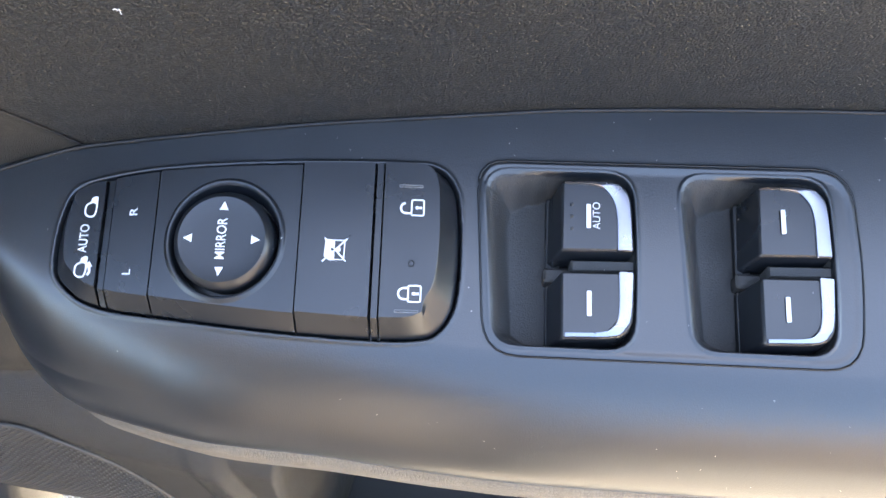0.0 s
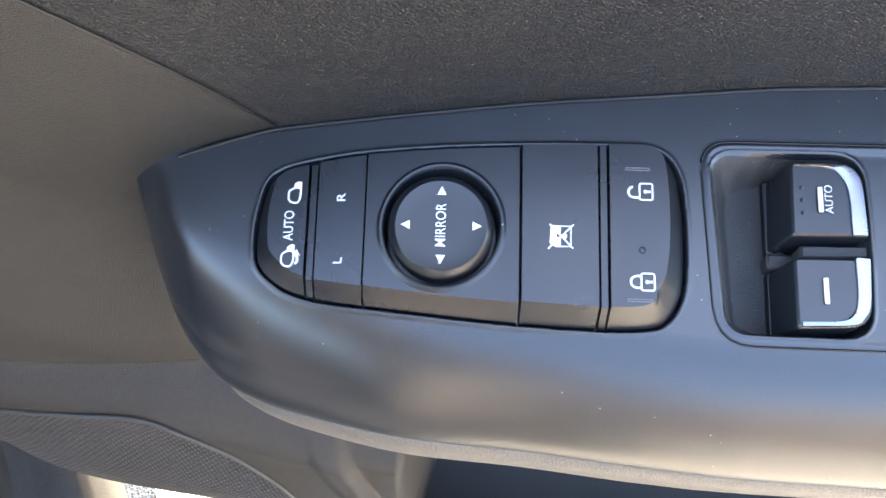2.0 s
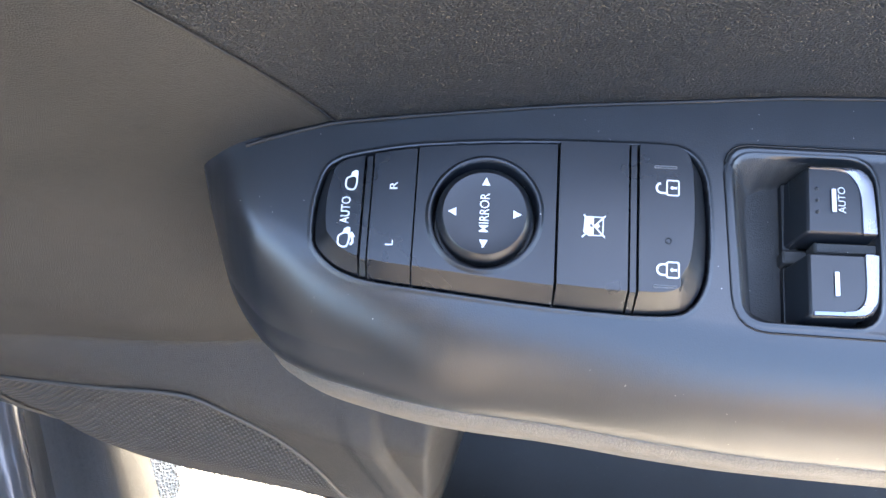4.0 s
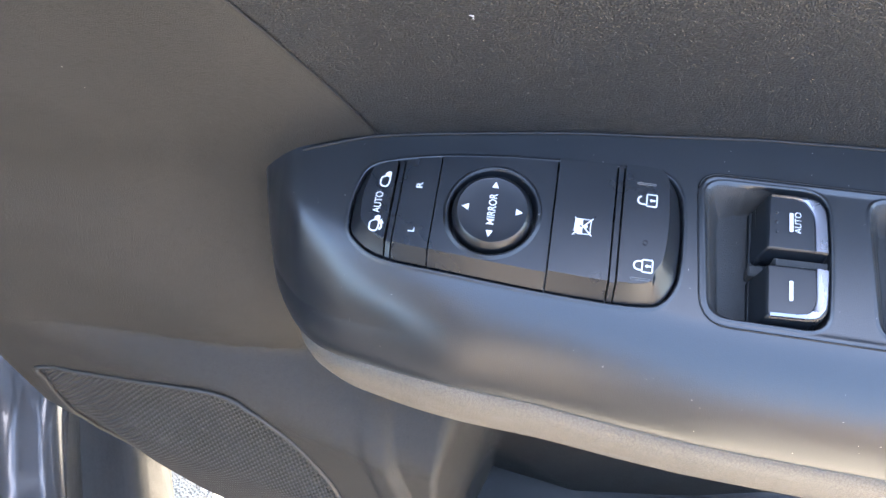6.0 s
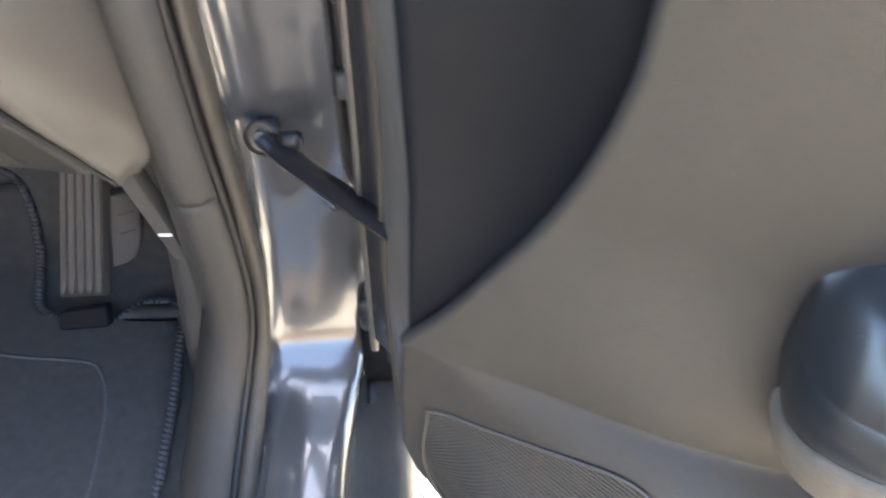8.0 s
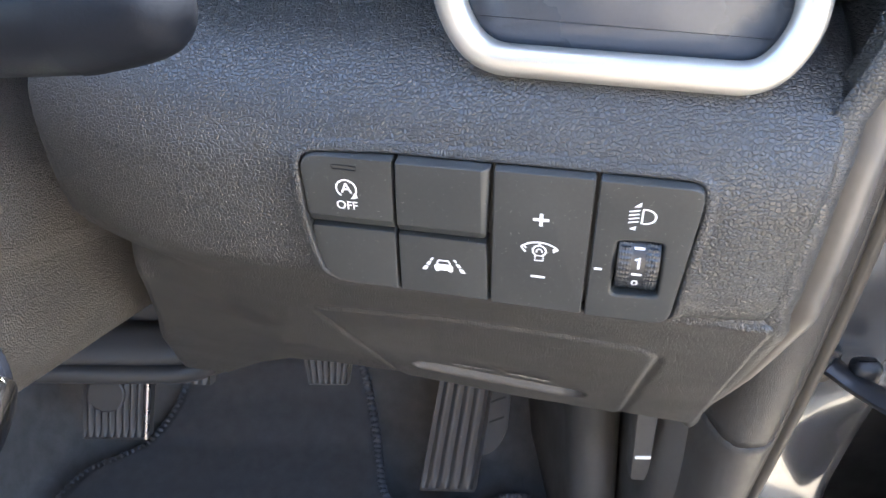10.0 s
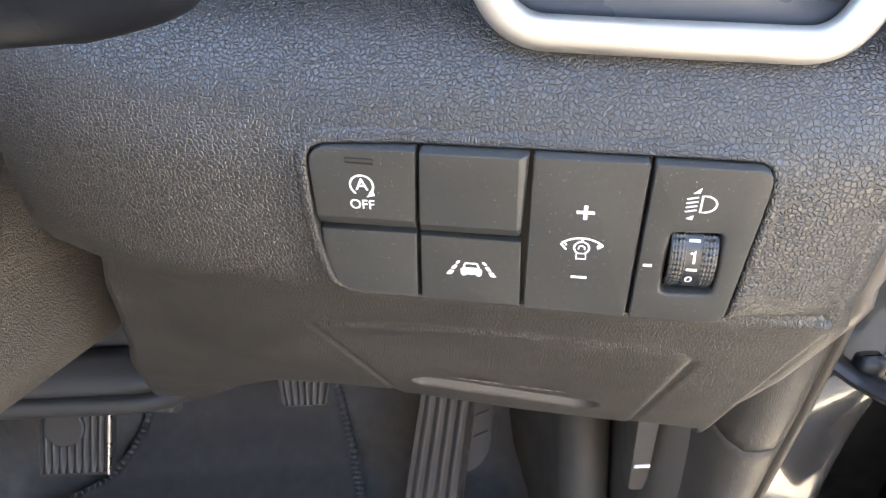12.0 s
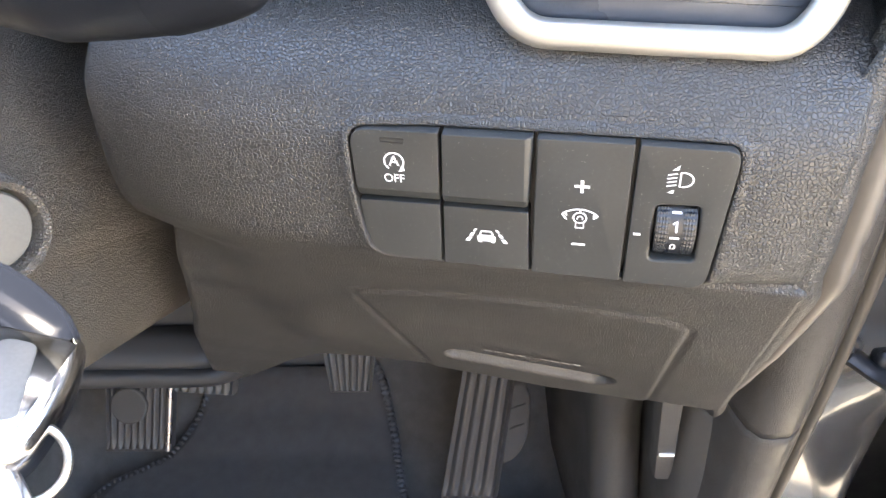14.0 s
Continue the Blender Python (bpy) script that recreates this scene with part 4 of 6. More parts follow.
AWAY = np.stack([np.zeros(len(T_)), -T_[:, 2], T_[:, 1]], 1)       # away from the opening: ahead, then down
UPRIGHT = step(OPENING[:, 2], 0.315, 0.44)                          # 1 on the pillar, 0 on the sill


def along_opening(section, blend=None, upright=UPRIGHT):
    """Sweeps a section [(dx, dn)...]; blend is the section on the sill."""
    a = np.asarray(section, float)
    b = np.asarray(blend if blend is not None else section, float)
    w = upright[:, None, None]
    s = w * a[None] + (1 - w) * b[None]
    V = OPENING[:, None] + s[:, :, 1:2] * AWAY[:, None]
    V[:, :, 0] += s[:, :, 0]
    return V


body = thing("car", (-0.40, 0.30, 0.20), "dark metallic grey car body round the open door", "car")
JAMB_HIGH = [(0.004, 0.030), (0.012, 0.050), (0.020, 0.061), (0.030, 0.0645), (0.042, 0.0635), (0.060, 0.060), (0.078, 0.0555), (0.090, 0.052), (0.097, 0.052), (0.100, 0.058), (0.101, 0.072), (0.101, 0.14)]
JAMB_LOW = [(0.004, 0.030), (0.012, 0.046), (0.020, 0.055), (0.030, 0.058), (0.042, 0.0592), (0.060, 0.0612), (0.080, 0.0637), (0.101, 0.0665), (0.110, 0.0685), (0.115, 0.073), (0.117, 0.085), (0.117, 0.14)]
SILL = [(0.004, 0.012), (0.014, 0.008), (0.022, -0.004), (0.030, -0.010), (0.038, -0.004), (0.048, 0.006), (0.066, 0.009), (0.082, 0.010), (0.094, 0.012), (0.100, 0.017), (0.102, 0.030), (0.100, 0.09)]
corner = step(OPENING[:, 2], 0.315, 0.385)
outwards = step(OPENING[:, 2], 0.49, 0.60)[:, None, None]
sheet("door_jamb", outwards * along_opening(JAMB_HIGH, SILL, corner) + (1 - outwards) * along_opening(JAMB_LOW, SILL, corner), M_PAINT, body, "glossy dark grey painted jamb and sill")
th = np.linspace(0, 2 * math.pi, 14, endpoint=False)
sheet("weatherstrip", along_opening([(0.014 + 0.0068 * math.cos(a), 0.020 + 0.013 * math.sin(a)) for a in th], [(0.010 + 0.010 * math.cos(a), 0.004 + 0.010 * math.sin(a)) for a in th]),
      M_RUBBER, body, "dark rubber door seal", close_c=True)
sheet("seal_lip", along_opening([(0.0045 + 0.004 * math.cos(a), 0.010 + 0.006 * math.sin(a)) for a in th], [(-0.001 + 0.0045 * math.cos(a), 0.000 + 0.006 * math.sin(a)) for a in th]),
      M_BLACK, body, "black inner lip of the door seal", close_c=True)

trim = thing("pillar_trim", (-0.49, 0.40, 0.28), "dark grained plastic trim along pillar foot and sill", "car trim")
sec = [(0.002, 0.012), (0.001, 0.002), (-0.007, -0.0045), (-0.016, -0.006), (-0.024, -0.005), (-0.031, 0.002), (-0.036, 0.014), (-0.042, 0.03), (-0.05, 0.055)]
sil = [(-0.003, 0.004), (-0.004, 0.001), (-0.010, -0.004), (-0.022, -0.006), (-0.036, -0.002), (-0.048, 0.008), (-0.058, 0.022), (-0.066, 0.042), (-0.072, 0.07)]
V = along_opening(sec, sil)
cut = 35
dz = OPENING[:, 2]
cut = int(np.argmax(dz < 0.607))
thick(sheet("pillar_cover", V[:cut + 1], M_PILLAR, trim, "grained dark plastic pillar cover"), 0.003, 0)
low = V[cut:].copy()
low[:, :, 1] -= 0.001
thick(sheet("sill_cover", low, M_PILLAR, trim, "grained dark plastic sill cover"), 0.003, 0)


def sill_plate():
    """Black plastic scuff plate lying on the painted sill."""
    rows = []
    for dx, zz, y0 in ((0.018, 0.012, 0.282), (0.024, 0.017, 0.281), (0.040, 0.014, 0.274), (0.058, 0.006, 0.256), (0.076, 0.000, 0.228), (0.090, -0.003, 0.190), (0.098, -0.012, 0.16)):
        rows.append([(-0.471 + dx, y0 - s * (y0 + 1.0), 0.312 + zz - (0.004 if s == 0 else 0)) for s in (0, 0.004, 0.03, 0.1, 0.3, 1.0)])
    thick(sheet("sill_plate", rows, M_PILLAR, body, "dark plastic sill plate"), 0.003, 0)
    sec = [(-0.372, 0.292), (-0.366, 0.286), (-0.362, 0.272), (-0.352, 0.268), (-0.335, 0.271), (-0.318, 0.275), (-0.308, 0.272), (-0.302, 0.262), (-0.300, 0.23), (-0.305, 0.16), (-0.33, 0.13)]
    ys = (0.62, 0.45, 0.2, -0.3, -1.1)
    sheet("rocker_panel", [[(x, y, z) for x, z in sec] for y in ys], M_PILLAR, body, "dark rocker cladding under the sill")


sill_plate()


def front_body():
    # hinge pillar's cavity, wing behind it, and the unseen shell that closes the cabin
    box("hinge_pillar", (-0.352, 0.56, 0.25), (-0.22, 0.60, 1.0), M_BLACKMETAL, body, "dark metal behind the hinges")
    box("hinge_strip", (-0.350, 0.515, 0.25), (-0.335, 0.56, 1.0), M_BLACKMETAL, body, "dark metal strip in the hinge gap")
    box("gap_floor", (-0.350, 0.440, 0.24), (-0.205, 0.60, 0.27), M_BLACKMETAL, body, "dark metal closing the hinge gap")
    rows = [[(-0.250 + 0.03 * math.sin(z * 3), 0.440, z), (-0.240 + 0.03 * math.sin(z * 3), 0.445, z), (-0.215 + 0.03 * math.sin(z * 3), 0.50, z), (-0.19, 0.8, z), (-0.22, 1.5, z)] for z in np.linspace(0.15, 0.98, 14)]
    thick(sheet("front_wing", rows, M_PAINT, body, "dark metallic front wing"), 0.003)
    # added black sheet, stands in for the shade inside the wing
    rows = [[(-0.256 + 0.03 * math.sin(z * 3), 0.446, z), (-0.235 + 0.03 * math.sin(z * 3), 0.50, z), (-0.24, 0.57, z)] for z in np.linspace(0.15, 0.98, 14)]
    thick(sheet("wing_darkener", rows, M_BLACKMETAL, body, "black sheet added inside the wing to darken the hinge gap"), 0.003)
    box("bonnet", (-1.8, 0.85, 0.97), (-0.20, 1.6, 1.0), M_PAINT, body, "dark metallic bonnet")
    box("cowl_side", (-0.465, 0.475, 0.25), (-0.452, 0.95, 1.05), M_BLACKMETAL, body, "dark sheet metal beside the footwell")
    box("roof", (-1.9, -2.2, 1.45), (-0.63, -0.15, 1.49), M_LINER, body, "pale roof lining")
    box("cabin_side", (-1.95, -2.2, 0.2), (-1.90, 0.9, 1.02), M_TRIM, body, "far side of the cabin")
    # unseen wall in the seats' place, pale for what the armrest reflects
    box("cabin_backdrop", (-1.95, -0.92, 0.2), (-0.50, -0.87, 1.20), M_SEAT, body, "unseen wall across the cabin in place of the seats")
    rows = [[(x - 0.19 * s, 0.50 - 0.65 * s, 1.02 + 0.45 * s) for s in (0, 0.5, 1)] for x in (-0.450, -0.53)]
    thick(sheet("front_pillar", rows, M_PAINT, body, "sloping windscreen pillar"), 0.04)
    box("centre_pillar", (-0.52, -1.0, 0.3), (-0.42, -0.85, 1.40), M_PAINT, body, "centre door pillar")
    box("rear_side", (-0.46, -2.6, 0.2), (-0.40, -1.01, 1.38), M_PAINT, body, "dark metallic rear side of the car")


front_body()


def check_strap():
    s = thing("door_check_strap", (-0.413, 0.467, 0.60), "black steel door check strap with bolt in the hinge gap", "door strap")
    tube("strap_arm", smooth_line([(-0.408, 0.464, 0.632), (-0.395, 0.452, 0.628), (-0.380, 0.432, 0.630), (-0.345, 0.391, 0.637), (-0.322, 0.364, 0.641), (-0.305, 0.345, 0.643)], 6), 0.0135, M_BLACKMETAL, s,
         "flat black steel arm", seg=10, flat=0.45, up=(0.3, 0.3, 1))
    lathe("bolt", [(0.0095, -0.010), (0.0095, -0.004), (0.0055, -0.004), (0.0055, 0.004), (0.0045, 0.005), (0.0003, 0.005)],
          lambda x, y, h: (-0.413 + x * 0.9, 0.462 - 0.5 * h + y * 0.4, 0.634 + y * 0.9 + 0.6 * h), M_GREY, s, "worn pivot bolt", seg=18)
    lathe("pivot_boss", [(0.0145, -0.016), (0.0145, -0.004), (0.0125, -0.002), (0.0003, -0.002)],
          lambda x, y, h: (-0.413 + x * 0.9, 0.464 - 0.5 * h + y * 0.4, 0.634 + y * 0.9 + 0.6 * h), M_BLACKMETAL, s, "black pivot boss", seg=20)
    box("bracket", (-0.420, 0.466, 0.622), (-0.398, 0.485, 0.640), M_BLACK, s, "black bracket on the jamb", bevel=0.004)
    box("bracket_ear", (-0.398, 0.450, 0.618), (-0.378, 0.466, 0.642), M_BLACK, s, "", bevel=0.004)


def boot():
    b = thing("wiring_boot", (-0.31, 0.48, 0.58), "black ribbed rubber wiring boot beside the hinge", "cable boot")
    path = smooth_line([(-0.327, 0.485, 0.695), (-0.325, 0.485, 0.665), (-0.323, 0.484, 0.640), (-0.319, 0.482, 0.615), (-0.312, 0.479, 0.596), (-0.304, 0.474, 0.582)], 26)
    n = len(path)
    rad = 0.0098 + 0.0020 * np.sin(np.linspace(0, 2 * math.pi * 14, n))
    tube("bellows", path, rad, M_BOOT, b, "ribbed rubber bellows", seg=20, up=(1, 0, 0.2))
    box("connector", (-0.336, 0.474, 0.685), (-0.310, 0.500, 0.752), M_BLACKMETAL, b, "dark plug housing", bevel=0.004)
    box("clip", (-0.350, 0.470, 0.662), (-0.335, 0.482, 0.684), M_GREY, b, "bright metal clip", bevel=0.002)
    box("clip", (-0.347, 0.472, 0.690), (-0.341, 0.480, 0.748), M_BLACKMETAL, b, "dark metal strip", bevel=0.002)
    box("clip", (-0.348, 0.468, 0.745), (-0.318, 0.480, 0.752), M_BLACKMETAL, b, "dark metal strip", bevel=0.002)
    h = body
    box("hinge_leaf", (-0.350, 0.440, 0.40), (-0.295, 0.478, 0.445), M_BOOT, h, "dark steel leaf of the lower hinge", bevel=0.006)
    box("hinge_leaf", (-0.316, 0.420, 0.43), (-0.27, 0.450, 0.47), M_BLACKMETAL, h, "dark steel leaf of the lower hinge", bevel=0.006)
    tube("hinge_pin", [(-0.318, 0.436, 0.36), (-0.318, 0.436, 0.40), (-0.318, 0.436, 0.49)], 0.0055, M_BLACKMETAL, h, "dark steel hinge pin", up=(1, 0, 0))
    box("hinge_guard", (-0.352, 0.46, 0.28), (-0.275, 0.50, 0.375), M_DARKTRIM, h, "dark rubber block below the hinge", bevel=0.006)


check_strap()
boot()

# ======== dashboard ========
dash = thing("dashboard", (-0.66, 0.45, 0.60), "leather-grained dark grey dashboard with switch panel and fuse cover", "dashboard")
DU = np.array([0.984, -0.177, 0]) / math.hypot(0.984, 0.177)
DN = np.array([-DU[1], DU[0], 0]) * -1          # out of the dash, towards the driver
DO = np.array([-0.692, 0.309, 0.898])


def dash_put(u, v, h):
    """A point of the switch panel's plane: millimetres right and up of its corner, metres out."""
    p = DO + DU * u / 1000 + np.array([0, 0, v / 1000]) + DN * h
    return (float(p[0]), float(p[1]), float(p[2]))


BPANEL = round_poly([(-2.2, 1.7), (30, 1.8), (91, 1.8), (121.8, 1.4), (122.0, -7), (118.6, -53.4), (90, -53.3), (59, -52.9), (1.8, -52.0), (-2.0, -26)], [7, 30, 30, 8, 14, 6.5, 20, 20, 10, 20], 6)
FUSE = round_poly([(-0.7105, 0.803), (-0.655, 0.8105), (-0.613, 0.809), (-0.566, 0.803), (-0.556, 0.640), (-0.672, 0.640)], [0.006, 0.03, 0.03, 0.015, 0.002, 0.002], 6)
LOWEDGE = np.array([(-0.90, 0.552), (-0.866, 0.560), (-0.845, 0.578), (-0.81, 0.622), (-0.78, 0.660), (-0.752, 0.687), (-0.72, 0.694), (-0.69, 0.694), (-0.65, 0.685), (-0.62, 0.677), (-0.56, 0.671), (-0.50, 0.665)])


def dash_base(x):
    return 0.309 - 0.18 * (x + 0.692) + 3.4 * np.clip(-0.725 - x, 0, 0.10) ** 2 


PROFILE = smooth_line([(0.52, 0.200), (0.60, 0.149), (0.69, 0.0957), (0.80, 0.0304), (0.838, 0.008), (0.848, 0.0025), (0.858, 0.0005), (0.875, -0.0005), (0.893, 0.0005), (0.905, 0.005), (0.914, 0.012), (0.921, 0.021),
                       (0.926, 0.031), (0.930, 0.045), (0.934, 0.062)], 10)


def fascia_y(X, Z):
    X, Z = np.asarray(X, float), np.asarray(Z, float)
    upper = step(Z, 0.79, 0.834)
    straight = dash_base(np.maximum(X, -0.725)) - 0.18 * np.minimum(X + 0.725, 0)
    Y = straight + upper * (dash_base(X) - straight) + np.interp(Z, PROFILE[:, 0], PROFILE[:, 1])
    # the upper bulge overhangs the knee panel on the column's side
    Y = Y + 0.010 * step(-X, 0.735, 0.80) * (1 - step(Z, 0.823, 0.836)) * step(Z, 0.70, 0.80)
    # a notch right of the panel where the lower shell begins
    Y = Y + 0.0022 * np.exp(-((Z - 0.842) / 0.0026) ** 2) * step(X, -0.600, -0.570)
    # beside the panel the shell turns outward to the door
    Y = Y + 6.0 * np.clip(X + 0.5745, 0, 0.035) ** 2 * step(Z, 0.838, 0.848) * (1 - 0.7 * step(Z, 0.865, 0.905))
    U, Vv = (X - DO[0]) / DU[0] * 1000, (Z - DO[2]) * 1000
    sp = np.clip(sd_poly(U, Vv, BPANEL), 0, 99)
    swell = 0.0022 * np.exp(-(sp / 7.0) ** 2) * np.maximum(step(-Vv, 24, 46), 1 - step(U, 0, 30))
    # fuse cover: a gap round it, face slightly proud, finger slot
    sf = sd_poly(X, Z, FUSE)
    Y = Y - swell + (0.0015 - 0.0011 * step(Z, 0.788, 0.798)) * np.exp(-(sf / 0.0019) ** 2) - 0.0009 * step(-sf, 0.0, 0.005)
    ax, az, bx, bz = -0.664, 0.7205, -0.592, 0.7035
    t = np.clip(((X - ax) * (bx - ax) + (Z - az) * (bz - az)) / ((bx - ax) ** 2 + (bz - az) ** 2), 0, 1)
    slot = np.hypot(X - ax - t * (bx - ax), Z - az - t * (bz - az))
    return Y + 0.0135 * (1 - step(slot, 0.005, 0.0105)) * (0.15 + 0.85 * step(Z - (az + t * (bz - az)), -0.009, 0.005))


def dash_right(z):
    """The line where the fascia turns round to the dashboard's end."""
    return np.interp(z, [0.50, 0.64, 0.666, 0.745, 0.82, 0.836, 0.843, 0.876, 0.893, 0.905, 0.92, 0.935, 0.95, 0.97], [-0.505, -0.513, -0.5195, -0.530, -0.5395, -0.5410, -0.5435, -0.5434, -0.5424, -0.5405, -0.5360, -0.5300, -0.5240, -0.5170])


def fascia():
    seg = np.r_[0, np.cumsum(np.hypot(*np.diff(PROFILE, axis=0).T))]
    s = np.linspace(0, seg[-1], 640)
    pz = np.interp(s, seg, PROFILE[:, 0])
    us = np.linspace(0, 1, 480)
    xl = np.interp(pz, [0.50, 0.561, 0.69, 0.725, 0.80, 0.826, 0.836, 0.86, 0.90, 0.915, 0.934], [-0.885, -0.868, -0.83, -0.815, -0.793, -0.786, -0.797, -0.7975, -0.795, -0.79, -0.775])
    xr = dash_right(pz)
    X = xl[:, None] + us[None] * (xr - xl)[:, None]
    Z = np.repeat(pz[:, None], len(us), 1)
    Y = fascia_y(X, Z)
    # the left edge turns away from the driver
    turn = np.array([(-0.003, 0.0015), (-0.005, 0.005), (-0.006, 0.012), (-0.004, 0.05)])
    edge = np.stack([np.stack([X[:, 0] + a, Y[:, 0] + b, Z[:, 0]], 1) for a, b in turn[::-1]], 1)
    away = np.array([(0.0018, 0.0006), (0.0032, 0.0022), (0.004, 0.005), (0.0045, 0.012)])
    far = np.stack([np.stack([X[:, -1] + a, Y[:, -1] + b, Z[:, -1]], 1) for a, b in away], 1)
    V = np.concatenate([edge, np.stack([X, Y, Z], 2), far], 1)
    cx = 0.25 * (V[1:, 1:] + V[:-1, 1:] + V[1:, :-1] + V[:-1, :-1])
    X, Z = cx[:, :, 0], cx[:, :, 2]
    keep = Z > np.interp(X, LOWEDGE[:, 0], LOWEDGE[:, 1])
    keep &= sd_poly((X - DO[0]) / DU[0] * 1000, (Z - DO[2]) * 1000, BPANEL) > 1.6
    inf = sd_poly(X, Z, FUSE) < 0
    sheet("fascia", V, M_DASH, dash, "dark leather-grained plastic", sharp=180, mask=keep & ~inf)
    ax, az, bx, bz = -0.664, 0.7205, -0.592, 0.7035
    t = np.clip(((X - ax) * (bx - ax) + (Z - az) * (bz - az)) / ((bx - ax) ** 2 + (bz - az) ** 2), 0, 1)
    inslot = np.hypot(X - ax - t * (bx - ax), Z - az - t * (bz - az)) < 0.0098
    cover = sheet("fuse_cover", V, M_DASH, dash, "fuse cover with finger slot", sharp=180, mask=keep & inf & ~inslot)
    # the light caught by the slot is in its colour, paler than the cover
    sheet("finger_slot", V, M_SLOT, cover, "sloping finger slot, painted paler as if catching light", sharp=180, mask=keep & inf & inslot)
    # rolled lower rim
    xs = np.linspace(-0.868, -0.5195, 70)
    zl = np.interp(xs, LOWEDGE[:, 0], LOWEDGE[:, 1])
    yl = fascia_y(xs, zl)
    rim = np.stack([np.stack([xs, yl + a, zl + b], 1) for a, b in ((-0.0003, 0.0016), (0.0008, -0.0008), (0.004, -0.0022), (0.012, -0.002), (0.06, 0.004))], 1)
    sheet("fascia_rim", rim, M_DASH, dash, "rolled lower edge")
    # soft lip round the switch panel
    rows = []
    for o, lift, back in ((-0.15, 0, 0.007), (-0.15, 0, 0.0), (0.05, 0.0003, -1), (0.5, 0.0007, -1), (1.2, 0.0008, -1), (2.2, 0.0006, -1), (3.4, 0.00015, -1), (4.2, -0.0008, -1)):
        q = inset(BPANEL, -o)
        row = []
        for u, v in q:
            p = DO + DU * u / 1000 + np.array([0, 0, v / 1000])
            y = float(fascia_y(p[0], p[2])) if back == -1 else max(float(fascia_y(p[0], p[2])), float(p[1])) + back
            row.append((p[0], y - lift, p[2]))
        rows.append(row)
    sheet("panel_lip", rows, M_DASH, dash, "soft lip round the switch panel", close_c=True)
    q = inset(BPANEL, -1)
    part("panel_backing", [dash_put(u, v, -0.0055) for u, v in q], [list(range(len(q)))], M_BLACK, dash, "black gap behind the keys")
    # embossed line of lettering above the slot, too small to read
    m = Print(lambda u, v, h: (float(-0.652 + u / 1000), float(fascia_y(-0.652 + u / 1000, 0.7372 - u * 0.00017 + v / 1000)) - 0.0012, 0.7372 - u * 0.00017 + v / 1000))
    # relief drawn in colour: pale bars as lit faces, dark bars as shade
    shade = Print(m.put)
    for k in range(9):
        if k != 4:
            m.area([(k * 5.6, 0.2), (k * 5.6 + 3.8, 0.2), (k * 5.6 + 3.8, 2.0), (k * 5.6, 2.0)])
            shade.area([(k * 5.6, -1.0), (k * 5.6 + 3.8, -1.0), (k * 5.6 + 3.8, 0.2), (k * 5.6, 0.2)])
    m.make("embossed_lettering", cover, "pale bars painted as the lit embossed lettering", M_LETTER_LIT)
    shade.make("lettering_shade", cover, "dark bars painted as shade under the lettering", M_DARKTRIM)



fascia()


def along_rays(centre, angles, poly):
    """Where rays from a centre meet a closed outline round it."""
    out = []
    for a in angles:
        d = np.array([math.cos(a), math.sin(a)])
        best = 0.0
        for i in range(len(poly)):
            p, e = poly[i - 1] - centre, poly[i] - poly[i - 1]
            den = d[0] * e[1] - d[1] * e[0]
            if abs(den) > 1e-12:
                t, k = (p[0] * e[1] - p[1] * e[0]) / den, (p[0] * d[1] - p[1] * d[0]) / den
                if t > 0 and -1e-6 <= k <= 1 + 1e-6:
                    best = max(best, t)
        out.append(centre + d * best)
    return out


def dash_key(name, poly, label, up=0.0012, facet=(0, 0), slot=None):
    """A key of the switch panel with a softened edge; facet: millimetres sloping at its right and its foot; slot: an opening through it."""
    q = even(np.asarray(poly, float), 200)
    lo, hi = q.min(0), q.max(0)
    fr, fb = facet
    up = up * 1000
    bm = bmesh.new()
    loops = [[bm.verts.new((x, y, h)) for x, y in inset(q, d)] for d, h in ((0.0, -6.0), (0.0, up - 0.55), (0.14, up - 0.22), (0.36, up - 0.05), (0.62, up))]
    n = len(q)
    for l0, l1 in zip(loops, loops[1:]):
        for i in range(n):
            bm.faces.new((l0[i], l0[(i + 1) % n], l1[(i + 1) % n], l1[i]))
    cap = bm.faces.new(loops[-1])
    if slot is not None:
        ring = list(cap.verts)
        bm.faces.remove(cap)
        c = slot.mean(0)
        ang = [math.atan2(v.co.y - c[1], v.co.x - c[0]) for v in ring]
        prev = ring
        for grow, h in ((1.6, 0.0), (0.9, -0.12), (0.35, -0.5), (0.0, -1.3), (0.0, -7.0)):
            row = [bm.verts.new((p[0], p[1], up + h)) for p in along_rays(c, ang, inset(slot, -grow))]
            for i in range(n):
                bm.faces.new((prev[i], prev[(i + 1) % n], row[(i + 1) % n], row[i]))
            prev = row
    for y, x in ([(lo[1] + fb, None)] if fb else []) + ([(None, hi[0] - fr)] if fr else []):
        bmesh.ops.bisect_plane(bm, geom=bm.verts[:] + bm.edges[:] + bm.faces[:], plane_co=(x or 0, y or 0, 0), plane_no=(1, 0, 0) if y is None else (0, 1, 0))
    for v in bm.verts:
        if v.co.z > -5.5:
            v.co.z -= (up + 2.2) * 0.55 * (max(0.0, lo[1] + fb - v.co.y) / fb if fb else 0) + (up + 2.2) * 0.45 * (max(0.0, v.co.x - hi[0] + fr) / fr if fr else 0) ** 1.5
    bm.verts.index_update()
    V, F = [dash_put(v.co.x, v.co.y, v.co.z / 1000) for v in bm.verts], [[v.index for v in f.verts] for f in bm.faces]
    bm.free()
    return part(name, V, F, M_DASHB, dash, label, sharp=24)


